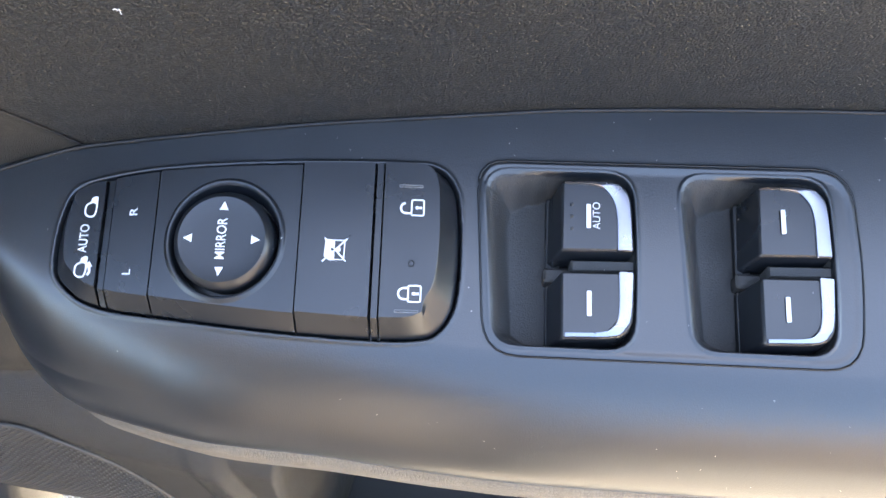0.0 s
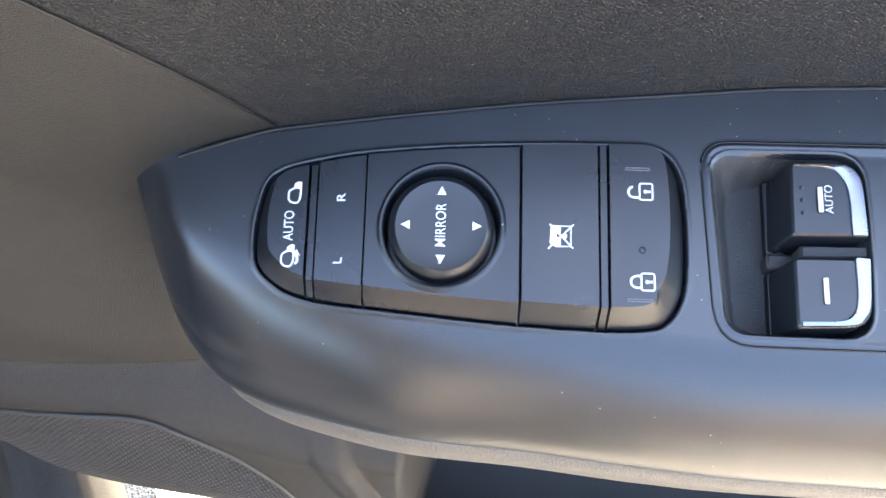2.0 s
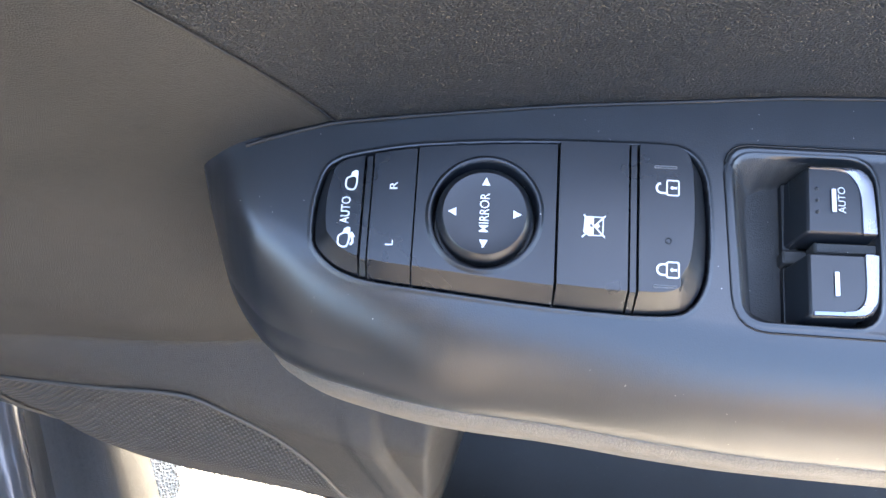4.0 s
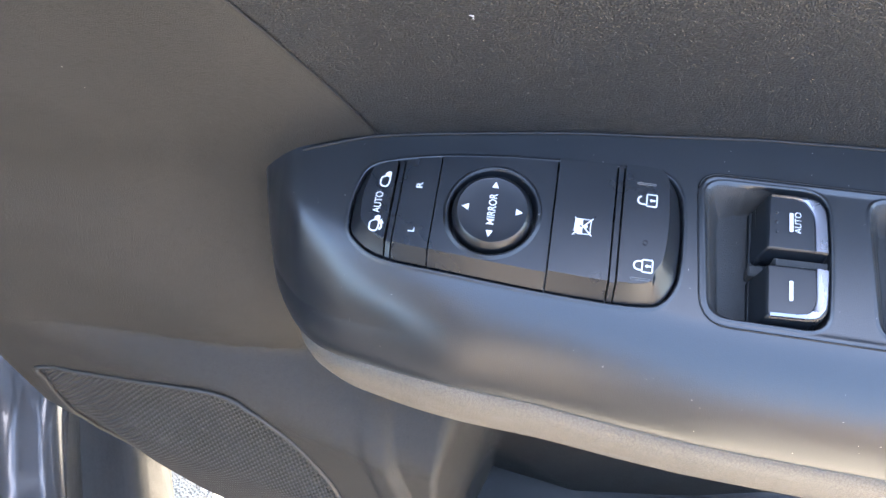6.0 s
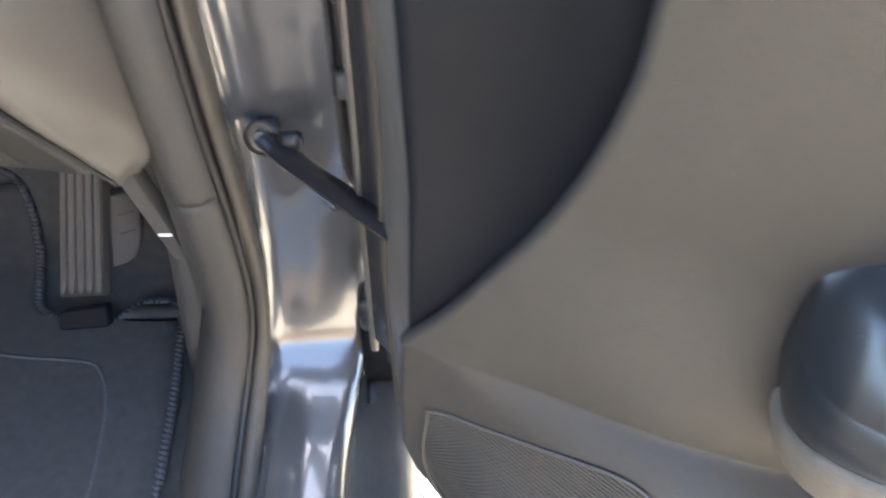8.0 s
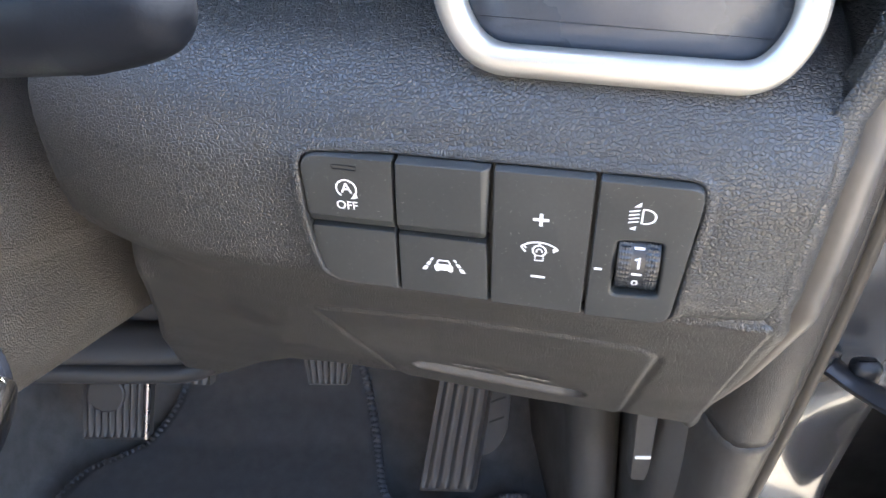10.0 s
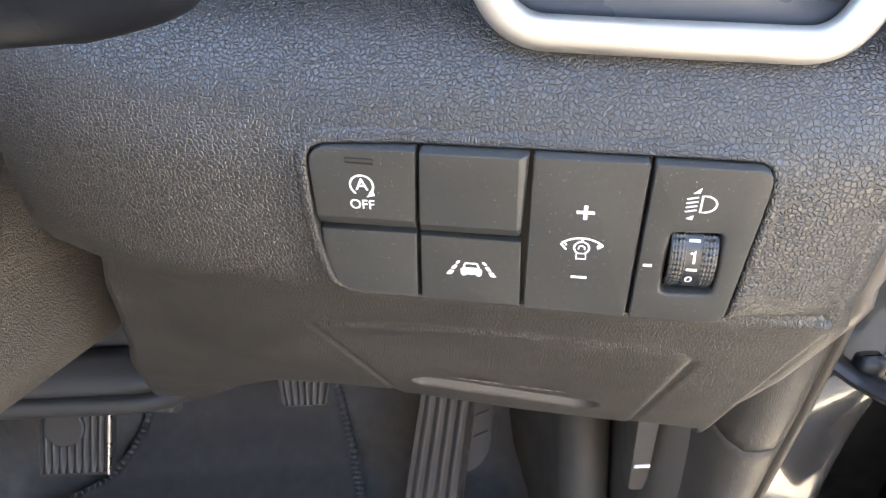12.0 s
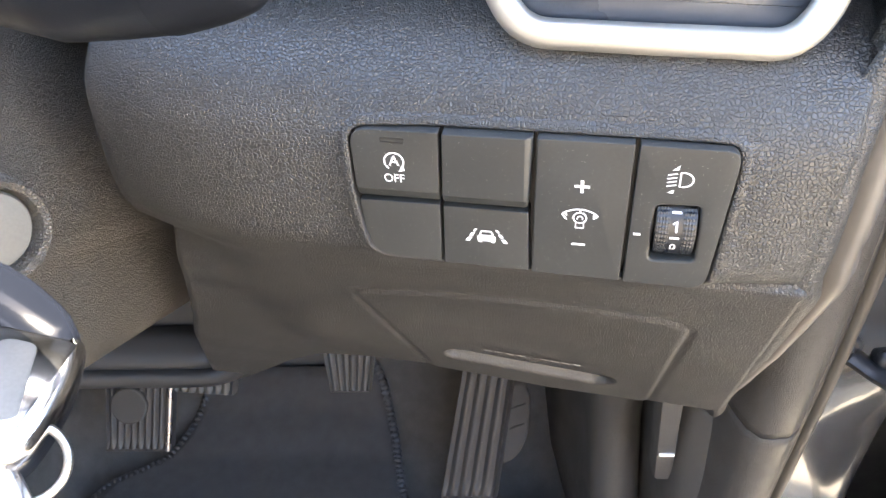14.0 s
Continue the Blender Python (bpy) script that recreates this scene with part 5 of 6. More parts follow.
def dash_keys():
    g = 0.32
    k1 = dash_key("stop_start_key", round_poly([(-1.6 + g, 1.2), (29.3 - g, 1.3), (28.2 - g, -25.9), (-1.4 + g, -25.9)], [6.5, 0.6, 0.6, 1.5]), "dark key with a stop-start symbol", 0.0016, (0, 4.2))
    dash_key("blank_key", round_poly([(29.8 + g, 1.3), (59.7 - g, 1.3), (58.2 - g, -26.3), (28.7 + g, -26.1)], [0.6, 0.6, 1.5, 0.6]), "dark blank key", 0.0022, (2.6, 4.2))
    dash_key("blank_key", round_poly([(-1.2 + g, -27.2), (28.2 - g, -27.0), (27.5 - g, -51.4), (2.6, -51.2), (-0.6, -38)], [0.8, 0.6, 0.6, 9, 10]), "dark blank key", 0.0006)
    k4 = dash_key("lane_assist_key", round_poly([(28.7 + g, -27.2), (58.5 - g, -27.4), (58.8 - g, -52.2), (28.0 + g, -51.7)], 0.6), "dark key with a lane symbol", 0.0008)
    k5 = dash_key("dimmer_key", round_poly([(60.2 + g, 1.3), (90.9 - g, 1.3), (90.1 - g, -52.6), (59.2 + g, -52.3)], 0.7), "dark rocker key with plus, lamp and minus", 0.0012)
    slot = round_poly([(98.7, -20.4), (112.5, -19.8), (112.9, -41.4), (98.7, -42.0)], 2.0, 4)
    k6 = dash_key("levelling_key", round_poly([(91.5 + g, 1.3), (121.4, 0.9), (121.4, -7), (117.9, -52.8), (90.6 + g, -52.7)], [0.6, 7.5, 14, 6, 0.6]), "dark panel with headlamp levelling wheel", 0.0014, slot=slot)
    face = lambda up: (lambda u, v, h: dash_put(u, v, up + h))
    # stop-start symbol
    p = Print(face(0.0016))
    p.stroke(arc(13.4, -10.4, 3.3, -50, 235, 26), 0.55)
    p.area([(14.6, -14.3), (16.9, -13.6), (16.4, -11.4)])
    p.words("A", 13.4, -10.3, 5.4, 0.04).words("OFF", 13.0, -17.0, 4.5, 0.02, 0.92)
    p.make("stop_start_symbol", k1, "white stop-start symbol and letters")
    q = round_poly([(9.3, -1.5), (17.4, -1.7), (17.4, -3.4), (9.3, -3.2)], 0.4, 2)
    slab("indicator_slot", q, [(0, 0.0010), (0, 0.0019), (0.2, 0.0019), (0.35, 0.0013)], dash_put, M_BLACK, k1)
    # lane symbol
    p = Print(face(0.0008))
    for s in (-1, 1):
        for a, b, w in ((0.0, 0.30, 1.5), (0.40, 0.68, 1.2), (0.78, 1.0, 0.9)):
            xa, xb = 43.8 + s * (6.7 - 3.1 * a), 43.8 + s * (6.7 - 3.1 * b)
            ya, yb = -41.0 + 5.4 * a, -41.0 + 5.4 * b
            p.area([(xa - w / 2, ya), (xa + w / 2, ya), (xb + w / 2, yb), (xb - w / 2, yb)])
    p.area([(40.7, -40.6), (46.9, -40.6), (47.0, -38.6), (46.0, -38.0), (41.6, -38.0), (40.6, -38.6)])
    p.area([(41.0, -41.1), (42.2, -41.1), (42.2, -40.5), (41.0, -40.5)]).area([(45.4, -41.1), (46.6, -41.1), (46.6, -40.5), (45.4, -40.5)])
    p.stroke([(41.5, -38.0), (42.1, -36.4), (45.5, -36.4), (46.1, -38.0)], 0.6)
    p.make("lane_symbol", k4, "white car between lane marks")
    # dimmer symbols
    p = Print(face(0.0012))
    p.area([(72.9, -14.65), (77.7, -14.65), (77.7, -15.65), (72.9, -15.65)]).area([(74.8, -12.8), (75.8, -12.8), (75.8, -17.5), (74.8, -17.5)], 0.00014)
    p.area([(72.9, -37.8), (77.4, -37.8), (77.4, -38.6), (72.9, -38.6)])
    p.stroke(arc(75.2, -32.8, 8.8, 50, 130, 14), 0.55)
    for a in (55, 90, 125):
        p.stroke([(75.2 + 8.8 * math.cos(radians(a)), -32.8 + 8.8 * math.sin(radians(a))), (75.2 + 7.4 * math.cos(radians(a)), -32.8 + 7.4 * math.sin(radians(a)))], 0.5)
    p.stroke([(69.3, -26.2), (70.9, -28.3)], 0.55).stroke([(81.1, -26.2), (79.5, -27.4)], 0.55)
    p.stroke([(74.1, -29.3)] + arc(75.2, -27.4, 2.1, 235, -55, 16) + [(76.3, -29.3)], 0.5)
    p.stroke([(73.9, -29.4), (73.9, -31.4), (76.5, -31.4), (76.5, -29.4)], 0.45, True)
    p.stroke(arc(75.2, -27.6, 0.9, -30, 210, 8), 0.4)
    p.make("dimmer_symbol", k5, "white plus, lamp and minus symbols")
    # headlamp symbol and pointer
    p = Print(face(0.0014))
    p.stroke([(104.9, -7.4), (104.9, -12.6)] + arc(105.6, -10.0, 3.2, -80, 80, 12, 2.6), 0.48, True)
    for k in range(4):
        p.stroke([(101.0, -8.6 - 1.35 * k), (103.9, -7.9 - 1.35 * k)], 0.42)
    p.area([(102.2, -6.9), (104.3, -4.9), (104.0, -6.6)]).area([(101.5, -14.9), (103.4, -13.7), (103.3, -15.2)])
    p.area([(92.7, -31.4), (95.0, -31.4), (95.0, -32.3), (92.7, -32.3)])
    p.make("headlamp_symbol", k6, "white headlamp levelling symbol")
    # the wheel: a ribbed drum
    cx, cy, R, W = 105.1, -31.3, 12.6, 13.0
    rows = []
    for a in np.linspace(-62, 62, 90):
        row = []
        for j, s in enumerate(np.linspace(-0.5, 0.5, 61)):
            x = cx + s * W
            rib = 0.0
            if 0.17 < abs(s) < 0.46:
                rib = 0.5 * (0.5 + 0.5 * math.cos(2 * math.pi * (abs(s) - 0.17) / 0.073)) * (0.5 + 0.5 * math.cos(radians(a) * 46))
            r = R + rib - (0.9 if abs(s) > 0.485 else 0)
            row.append(dash_put(x - 0.02 * (cy - 0), cy + r * math.sin(radians(a)), -0.0098 + r / 1000 * math.cos(radians(a))))
        rows.append(row)
    w = sheet("levelling_wheel", rows, M_BUTTON, k6, "black ribbed thumb wheel", sharp=50)

    def drum(u, v, h):
        a = v / R
        return dash_put(cx + u + 0.6, cy + R * math.sin(a), -0.0098 + (R / 1000 + 0.0001 + h) * math.cos(a))
    p = Print(drum)
    p.stroke([(-0.9, 5.0), (0.2, 6.0), (0.2, 2.2)], 0.6).words("0", -0.3, -4.2, 4.3, 0.0)
    p.area([(-1.6, 0.5), (1.4, 0.5), (1.4, -0.3), (-1.6, -0.3)]).area([(-1.6, 9.2), (1.4, 9.2), (1.4, 8.4), (-1.6, 8.4)])
    p.make("scale_marks", w, "white numbers and lines")


dash_keys()


def end_cap():
    A = smooth_line([(-0.492, 0.318, 1.05), (-0.533, 0.293, 0.925), (-0.5432, 0.2915, 0.838), (-0.5285, 0.345, 0.745), (-0.5165, 0.400, 0.660), (-0.512, 0.420, 0.636)], 10)
    B = smooth_line([(-0.478, 0.395, 1.05), (-0.481, 0.412, 0.90), (-0.481, 0.420, 0.80), (-0.481, 0.424, 0.70), (-0.486, 0.427, 0.655), (-0.500, 0.428, 0.634)], 10)
    for a in A:
        if a[2] < 0.96:
            x = float(dash_right(a[2]))
            y = float(fascia_y(x - 0.002, a[2]))
            y = min(y, 0.296) if a[2] > 0.87 else y
            k = float(step(np.array(0.96 - a[2]), 0.0, 0.05))
            a[0] += k * (x + 0.0015 - a[0])
            a[1] += k * (y + min(max(a[1] - y, 0.0005), 0.005) - a[1])
    out = np.array([0.75, -0.66, 0])

    def strip(name, cols, material, label, wider=0.0):
        rows = []
        for a, b in zip(A, B):
            L = np.linalg.norm(b - a)
            amp = (0.055 + 0.088 * float(step(np.array(a[2]), 0.66, 0.86))) * L
            g = wider * float(step(np.array(a[2]), 0.70, 0.87))
            rows.append([a + (b - a) * (q + g * (1 - q)) + out * (amp * math.sin(math.pi * min(1, (q + g * (1 - q)) * 1.02)) ** 0.8 + h) for q, h in cols])
        return thick(sheet(name, rows, material, dash, label), 0.002, 0)
    sheet("end_backing", [[(a[0] + 0.004, a[1] + 0.008, a[2]), (a[0] + 0.004, a[1] + 0.06, a[2]), (a[0] + 0.02, a[1] + 0.20, a[2])] for a in A[:24]], M_DASH, dash, "grained side closing the dashboard")
    strip("end_edge", [(0, -0.004), (0.006, -0.0015), (0.02, 0.0), (0.045, 0.0005), (0.060, -0.0008), (0.066, -0.004), (0.068, -0.012)], M_DASH, "rounded edge of the dashboard")
    strip("end_groove", [(0.06, -0.011), (0.13, -0.012), (0.20, -0.012)], M_BLACK, "dark groove beside the end cap")
    cols = [(0.100, -0.012), (0.102, -0.005), (0.108, -0.0018), (0.12, 0.0), (0.14, 0.0006)] + [(q, -0.0035 * math.sin(math.pi * (q - 0.14) / 0.86)) for q in np.linspace(0.18, 0.95, 18)] + [(0.975, 0.0005), (0.99, -0.001), (1.0, -0.006)]
    strip("end_cap", cols, M_CAP, "smooth rounded end cap", 0.07)


end_cap()


def dash_top():
    rows = []
    for x in np.linspace(-1.85, -0.462, 28):
        b = float(dash_base(np.array(max(x, -0.80))))
        hood = 0.05 * math.exp(-((x + 0.93) / 0.16) ** 4)
        rows.append([(x, b + 0.055, 0.935), (x, b + 0.045, 0.96), (x, b + 0.030, 1.00 + hood * 0.5), (x, b + 0.045, 1.035 + hood), (x, b + 0.10, 1.05 + hood), (x, b + 0.25, 1.03), (x, 0.95, 1.0)])
    thick(sheet("dash_top", rows, M_DASH, dash, "grained upper dashboard"), 0.004)
    rows = []
    for x in np.linspace(-1.85, -1.06, 14):
        b = float(dash_base(np.array(-0.80)))
        rows.append([(x, b + 0.055, 0.935), (x, b + 0.02, 0.89), (x, b + 0.03, 0.82), (x, b + 0.12, 0.68), (x, b + 0.25, 0.60)])
    thick(sheet("dash_far_side", rows, M_DASH, dash, "grained dashboard beyond the column"), 0.004)


dash_top()


def vent():
    v = thing("air_vent", (-0.60, 0.318, 0.916), "dashboard air vent with satin silver ring", "air vent")
    o = np.array([-0.606, 0.316, 0.9208])

    def put(u, w, h):
        p = o + DU * u / 1000 + np.array([0, 0.25, 0.97]) * w / 1000 + DN * h
        return (float(p[0]), float(p[1]), float(p[2]))
    ring = round_poly([(-33, 0.3), (0, -0.5), (52, -1.2), (64, 16), (62, 62), (-40, 62), (-45, 20)], [14, 30, 13, 12, 14, 14, 12], 8)
    path = np.array([put(x, y, 0.004) for x, y in inset(ring, 4.2)])
    tube("vent_ring", path, 0.0048, M_SATIN, v, "satin silver surround", seg=14, closed=True, up=tuple(DN))
    slab("vent_insert", inset(ring, 7), [(0, -0.02), (0, -0.001), (2, 0.0)], put, M_GLOSS, v, "dark bluish closed vanes")


vent()

# ======== steering column, stalk, key ========
def column():
    c = thing("steering_column", (-0.93, 0.45, 0.62), "brown-grey grained steering column shroud", "steering column")
    ax0, ax1 = np.array([-0.925, 0.62, 0.668]), np.array([-0.925, 0.20, 0.900])
    rows = []
    d = (ax1 - ax0) / np.linalg.norm(ax1 - ax0)
    side = np.array([1.0, 0, 0])
    up = np.cross(side, d)
    if up[2] < 0:
        up = -up
    for s in np.linspace(0, 1, 40):
        k = 1 - 0.12 * (1 - s)
        e = (1 - max(0, (s - 0.93) / 0.07) ** 2 * 0.12)
        row = []
        for a in np.linspace(0, 2 * math.pi, 72, endpoint=False):
            ca, sa = math.cos(a), math.sin(a)
            w = 0.095 * k * e * math.copysign(abs(ca) ** 0.75, ca)
            h = 0.088 * k * e * math.copysign(abs(sa) ** 0.8, sa)
            if sa > 0:
                w = 0.102 * k * e * math.copysign(abs(ca) ** 0.9, ca)
                h = 0.150 * k * e * sa ** 1.1
            row.append(ax0 + (ax1 - ax0) * s + side * w + up * h)
        rows.append(row)
    sheet("shroud", rows, M_COLUMN, c, "grained brown-grey shroud", close_c=True)
    # ignition lock
    o = np.array([-0.8225, 0.2982, 0.8671])
    nrm = np.array([0.80, -0.52, 0.10])
    nrm /= np.linalg.norm(nrm)
    e1 = np.cross(nrm, [0, 0, 1])
    e1 /= np.linalg.norm(e1)
    e2 = np.cross(nrm, e1)

    def put(x, y, h):
        p = o + e1 * x + e2 * y + nrm * h
        return tuple(float(q) for q in p)
    lathe("ignition_bezel", [(0.021, -0.012), (0.0205, 0.003), (0.019, 0.005), (0.0165, 0.004), (0.0155, -0.002), (0.0152, -0.006)], put, M_COLUMN, c, "raised ring of the ignition lock", seg=40)
    lathe("lock_face", [(0.0148, -0.008), (0.0148, -0.001), (0.0140, 0.0), (0.0060, 0.0005), (0.0003, 0.0005)], put, M_LOCK, c, "pale grey face of the ignition lock", seg=40)
    xs = np.concatenate([[-0.838, -0.842, -0.850, -0.862], np.linspace(-0.885, -1.10, 10)])
    rise = [0.030, 0.018, 0.008, 0.002] + [0.0] * 10
    thick(sheet("lower_cover", [[(x, y, z + r) for y, z in ((0.522, 0.613), (0.513, 0.609), (0.504, 0.604), (0.497, 0.599), (0.494, 0.592))] for x, r in zip(xs, rise)], M_COVER, c, "blue-grey cover below the column"), 0.003)
    lip = smooth_line([(-0.826, 0.492, 0.640), (-0.830, 0.492, 0.618), (-0.840, 0.492, 0.600), (-0.858, 0.492, 0.590), (-0.89, 0.492, 0.5875), (-1.0, 0.492, 0.5875), (-1.10, 0.492, 0.5875)], 8)
    tube("cover_lip", lip, 0.0078, M_COVER, c, "dark lip of the cover", seg=14, up=(0, 1, 0))
    # black sheet in place of the deep shade between column and cover
    sheet("cover_backing", [[(x, y, z) for y, z in ((0.523, 0.609), (0.535, 0.64), (0.56, 0.66), (0.56, 0.78))] for x in (-0.80, -0.9, -1.10)], M_BLACK, c, "black sheet painted as the shaded hollow above the cover")
    s = thing("control_stalk", (-0.72, 0.262, 0.95), "smooth dark plastic stalk on the steering column", "lever")
    line = smooth_line([(-0.88, 0.300, 0.968), (-0.80, 0.280, 0.9655), (-0.755, 0.268, 0.9655), (-0.725, 0.260, 0.9665), (-0.702, 0.254, 0.968), (-0.694, 0.252, 0.969)], 8)
    thickness = np.interp(np.linspace(0, 1, 41), [0, 0.25, 0.45, 0.65, 0.85, 0.95, 1.0], [0.007, 0.011, 0.0165, 0.0140, 0.0090, 0.0055, 0.002])
    tube("lever", line[:27], thickness[:27], M_DARKTRIM, s, "smooth dark lever", seg=24)
    tube("turning_end", line[26:], thickness[26:] * 1.015, M_DARKTRIM, s, "rounded turning end", seg=24)


def key():
    k = thing("car_key", (-0.785, 0.235, 0.82), "black key fob with chrome end in the ignition", "car key")
    a, b = np.array([-0.7961, 0.2744, 0.8742]), np.array([-0.7756, 0.2132, 0.8546])
    d = (b - a) / np.linalg.norm(b - a)
    t = np.array([0.862, 0.391, -0.322])          # across the fob's face
    t -= d * (d @ t)
    t /= np.linalg.norm(t)
    w = np.cross(d, t)

    def put(x, y, h):
        p = a + d * x / 1000 + t * y / 1000 + w * h / 1000
        return tuple(float(q) for q in p)
    shell = round_poly([(0, -13), (11, 2.4), (25.5, 13.7), (36, 16.3), (46, 8), (46, -24), (30, -29), (10, -30), (0, -24)], [5, 8, 8, 4, 4, 4, 6, 8, 6], 6)
    slab("fob_body", shell, [(3, -8.6), (1.0, -7.2), (0.2, -4), (0.2, 1), (0.7, 4), (1.6, 6.0), (2.8, 7.4), (4.2, 8.2)], put, M_FOB, k, "black plastic fob", sharp=60)
    tip = round_poly([(36.3, 16.9), (50, 14.4), (64, 8.0), (73, 1.8), (75.5, -8), (68, -20), (52, -28), (36, -29.4), (28.2, -6)], [1.5, 8, 8, 5, 6, 8, 6, 3, 4], 6)
    slab("fob_cap", tip, [(2.5, -9.0), (0.8, -7.6), (0, -4), (0, 1), (0.5, 4.4), (1.4, 6.6), (2.6, 8.0), (4.0, 8.8)], put, M_BRIGHT, k, "bright chrome fob end", sharp=60)
    # slot framed by the chrome; its brown-grey reflection is put in as colour
    inlay = round_poly([(36, -4), (39, 4), (62, -1), (62, -12), (42, -12)], 2.5, 4)
    for side in (1, -1):
        slab("fob_slot", inlay, [(0, 8.2 * side), (0, 8.9 * side), (0.6, 9.2 * side)], put, M_LOCK, k, "slot in the chrome with a painted brown-grey reflection")
    blade = round_poly([(-12, -21), (2, -21), (2, -15), (-12, -15)], 0.5, 2)
    slab("key_blade", blade, [(0, -1), (0, 1)], put, M_STEEL, k, "steel blade in the lock")
    r = thing("key_ring", (-0.765, 0.205, 0.83), "bright steel split ring with two more keys", "key ring")
    c = np.array(put(71, 1, 0))
    e1, e2 = np.array([0.55, -0.4, -0.75]), np.array([0.7, 0.7, 0.15])
    e1 /= np.linalg.norm(e1)
    e2 -= e1 * (e1 @ e2)
    e2 /= np.linalg.norm(e2)
    tube("ring", [c + 0.0105 * (math.cos(q) * e1 + math.sin(q) * e2) for q in np.linspace(0, 2 * math.pi, 40, endpoint=False)], 0.0013, M_STEEL, r, "", seg=8, closed=True, up=tuple(np.cross(e1, e2)))
    for q, turn in ((0.0, 0.5), (0.5, -0.2)):
        o = np.array(put(76, -9, 0))
        u = np.array([0.25 + turn * 0.5, -0.75, -0.6])
        u /= np.linalg.norm(u)
        v = np.cross(u, [0.4, 0.2, 1])
        v /= np.linalg.norm(v)
        nn = np.cross(u, v)
        poly = round_poly([(-4, -9), (14, -11), (20, -4), (46, -4), (46, 3), (20, 4), (14, 11), (-4, 9)], [5, 6, 2, 2, 2, 2, 6, 5], 5)
        slab("spare_key", poly, [(0.4, -1), (0, -0.7), (0, 0.7), (0.4, 1)], lambda x, y, h, o=o, u=u, v=v, nn=nn, q=q: tuple(float(g) for g in o + u * x / 1000 + v * y / 1000 + nn * (h + 3 * q) / 1000), M_STEEL, r, "pale metal key")


column()
key()

# ======== footwell ========
def footwell():
    fl = thing("floor_carpet", (-0.9, 0.3, 0.24), "dark carpet lining the footwell", "carpet", kind="structure")
    rows = []
    for x in np.linspace(-1.24, -0.50, 34):
        row = []
        for y, z in ((-1.2, 0.258), (0.0, 0.258), (0.42, 0.258), (0.56, 0.258), (0.62, 0.260), (0.68, 0.275), (0.74, 0.345), (0.80, 0.50), (0.82, 0.70), (0.82, 1.0)):
            rise = 0.30 * float(step(np.array(-x), 1.14, 1.2))
            row.append((x, y, z + rise * (1 if y < 0.7 else 0.3)))
        rows.append(row)
    thick(sheet("floor_lining", rows, M_CARPET, fl, "dark carpet"), 0.006)
    t = thing("centre_console", (-1.16, 0.3, 0.25), "plain dark grey side of the centre console", "car trim")
    rows = [[(-1.150 - 0.02 * k, y, 0.262 + 0.09 * k) for k in range(7)] for y in np.linspace(-0.6, 0.80, 16)]
    thick(sheet("console_side", rows, M_TRIM, t, "dark grey plastic side"), 0.004)
    # kick panel with rounded edge beside the pedals
    k = thing("kick_panel", (-0.52, 0.52, 0.26), "dark plastic kick panel with a release lever", "car trim")
    rows = []
    for z in np.linspace(0.26, 0.80, 18):
        rows.append([(-0.480, 0.447, z), (-0.490, 0.455, z), (-0.500, 0.464, z), (-0.5055, 0.474, z), (-0.508, 0.49, z), (-0.508, 0.53, z), (-0.506, 0.64, z), (-0.502, 0.82, z)])
    thick(sheet("kick_cover", rows, M_KICK, k, "dark grained plastic"), 0.003)
    # carpeted rounded edge of the side wall
    arcp = [(-0.534 - 0.022 * math.cos(radians(a)), 0.580 - 0.030 * math.sin(radians(a))) for a in range(0, 181, 15)]
    section = [(-0.600, 0.83), (-0.572, 0.70), (-0.558, 0.62)] + arcp + [(-0.511, 0.62), (-0.508, 0.70), (-0.505, 0.81)]
    rows = [[(x, y + 0.010 * (z - 0.45) + 0.35 * min(z - 0.45, 0), z) for x, y in section] for z in np.linspace(0.26, 0.80, 24)]
    thick(sheet("kick_edge", rows, M_KICK, k, "carpet-covered rounded edge"), 0.003)
    lever = slab("release_lever", round_poly([(-9, -45), (7, -45), (9, 150), (-8, 150)], [7, 7, 3, 3], 5), [(0, -0.004), (0, 0.012), (1.5, 0.015)],
                 lambda u, v, h: (-0.5155 + u / 1000 + v * -0.00010, 0.485 - h - v * 0.0002, 0.521 + v / 1000), M_KICK, k, "grey plastic release lever")
    box("lever_mark", (-0.5215, 0.4685, 0.519), (-0.5095, 0.4715, 0.5222), M_WHITE, lever, "small white mark", bevel=0.0004)


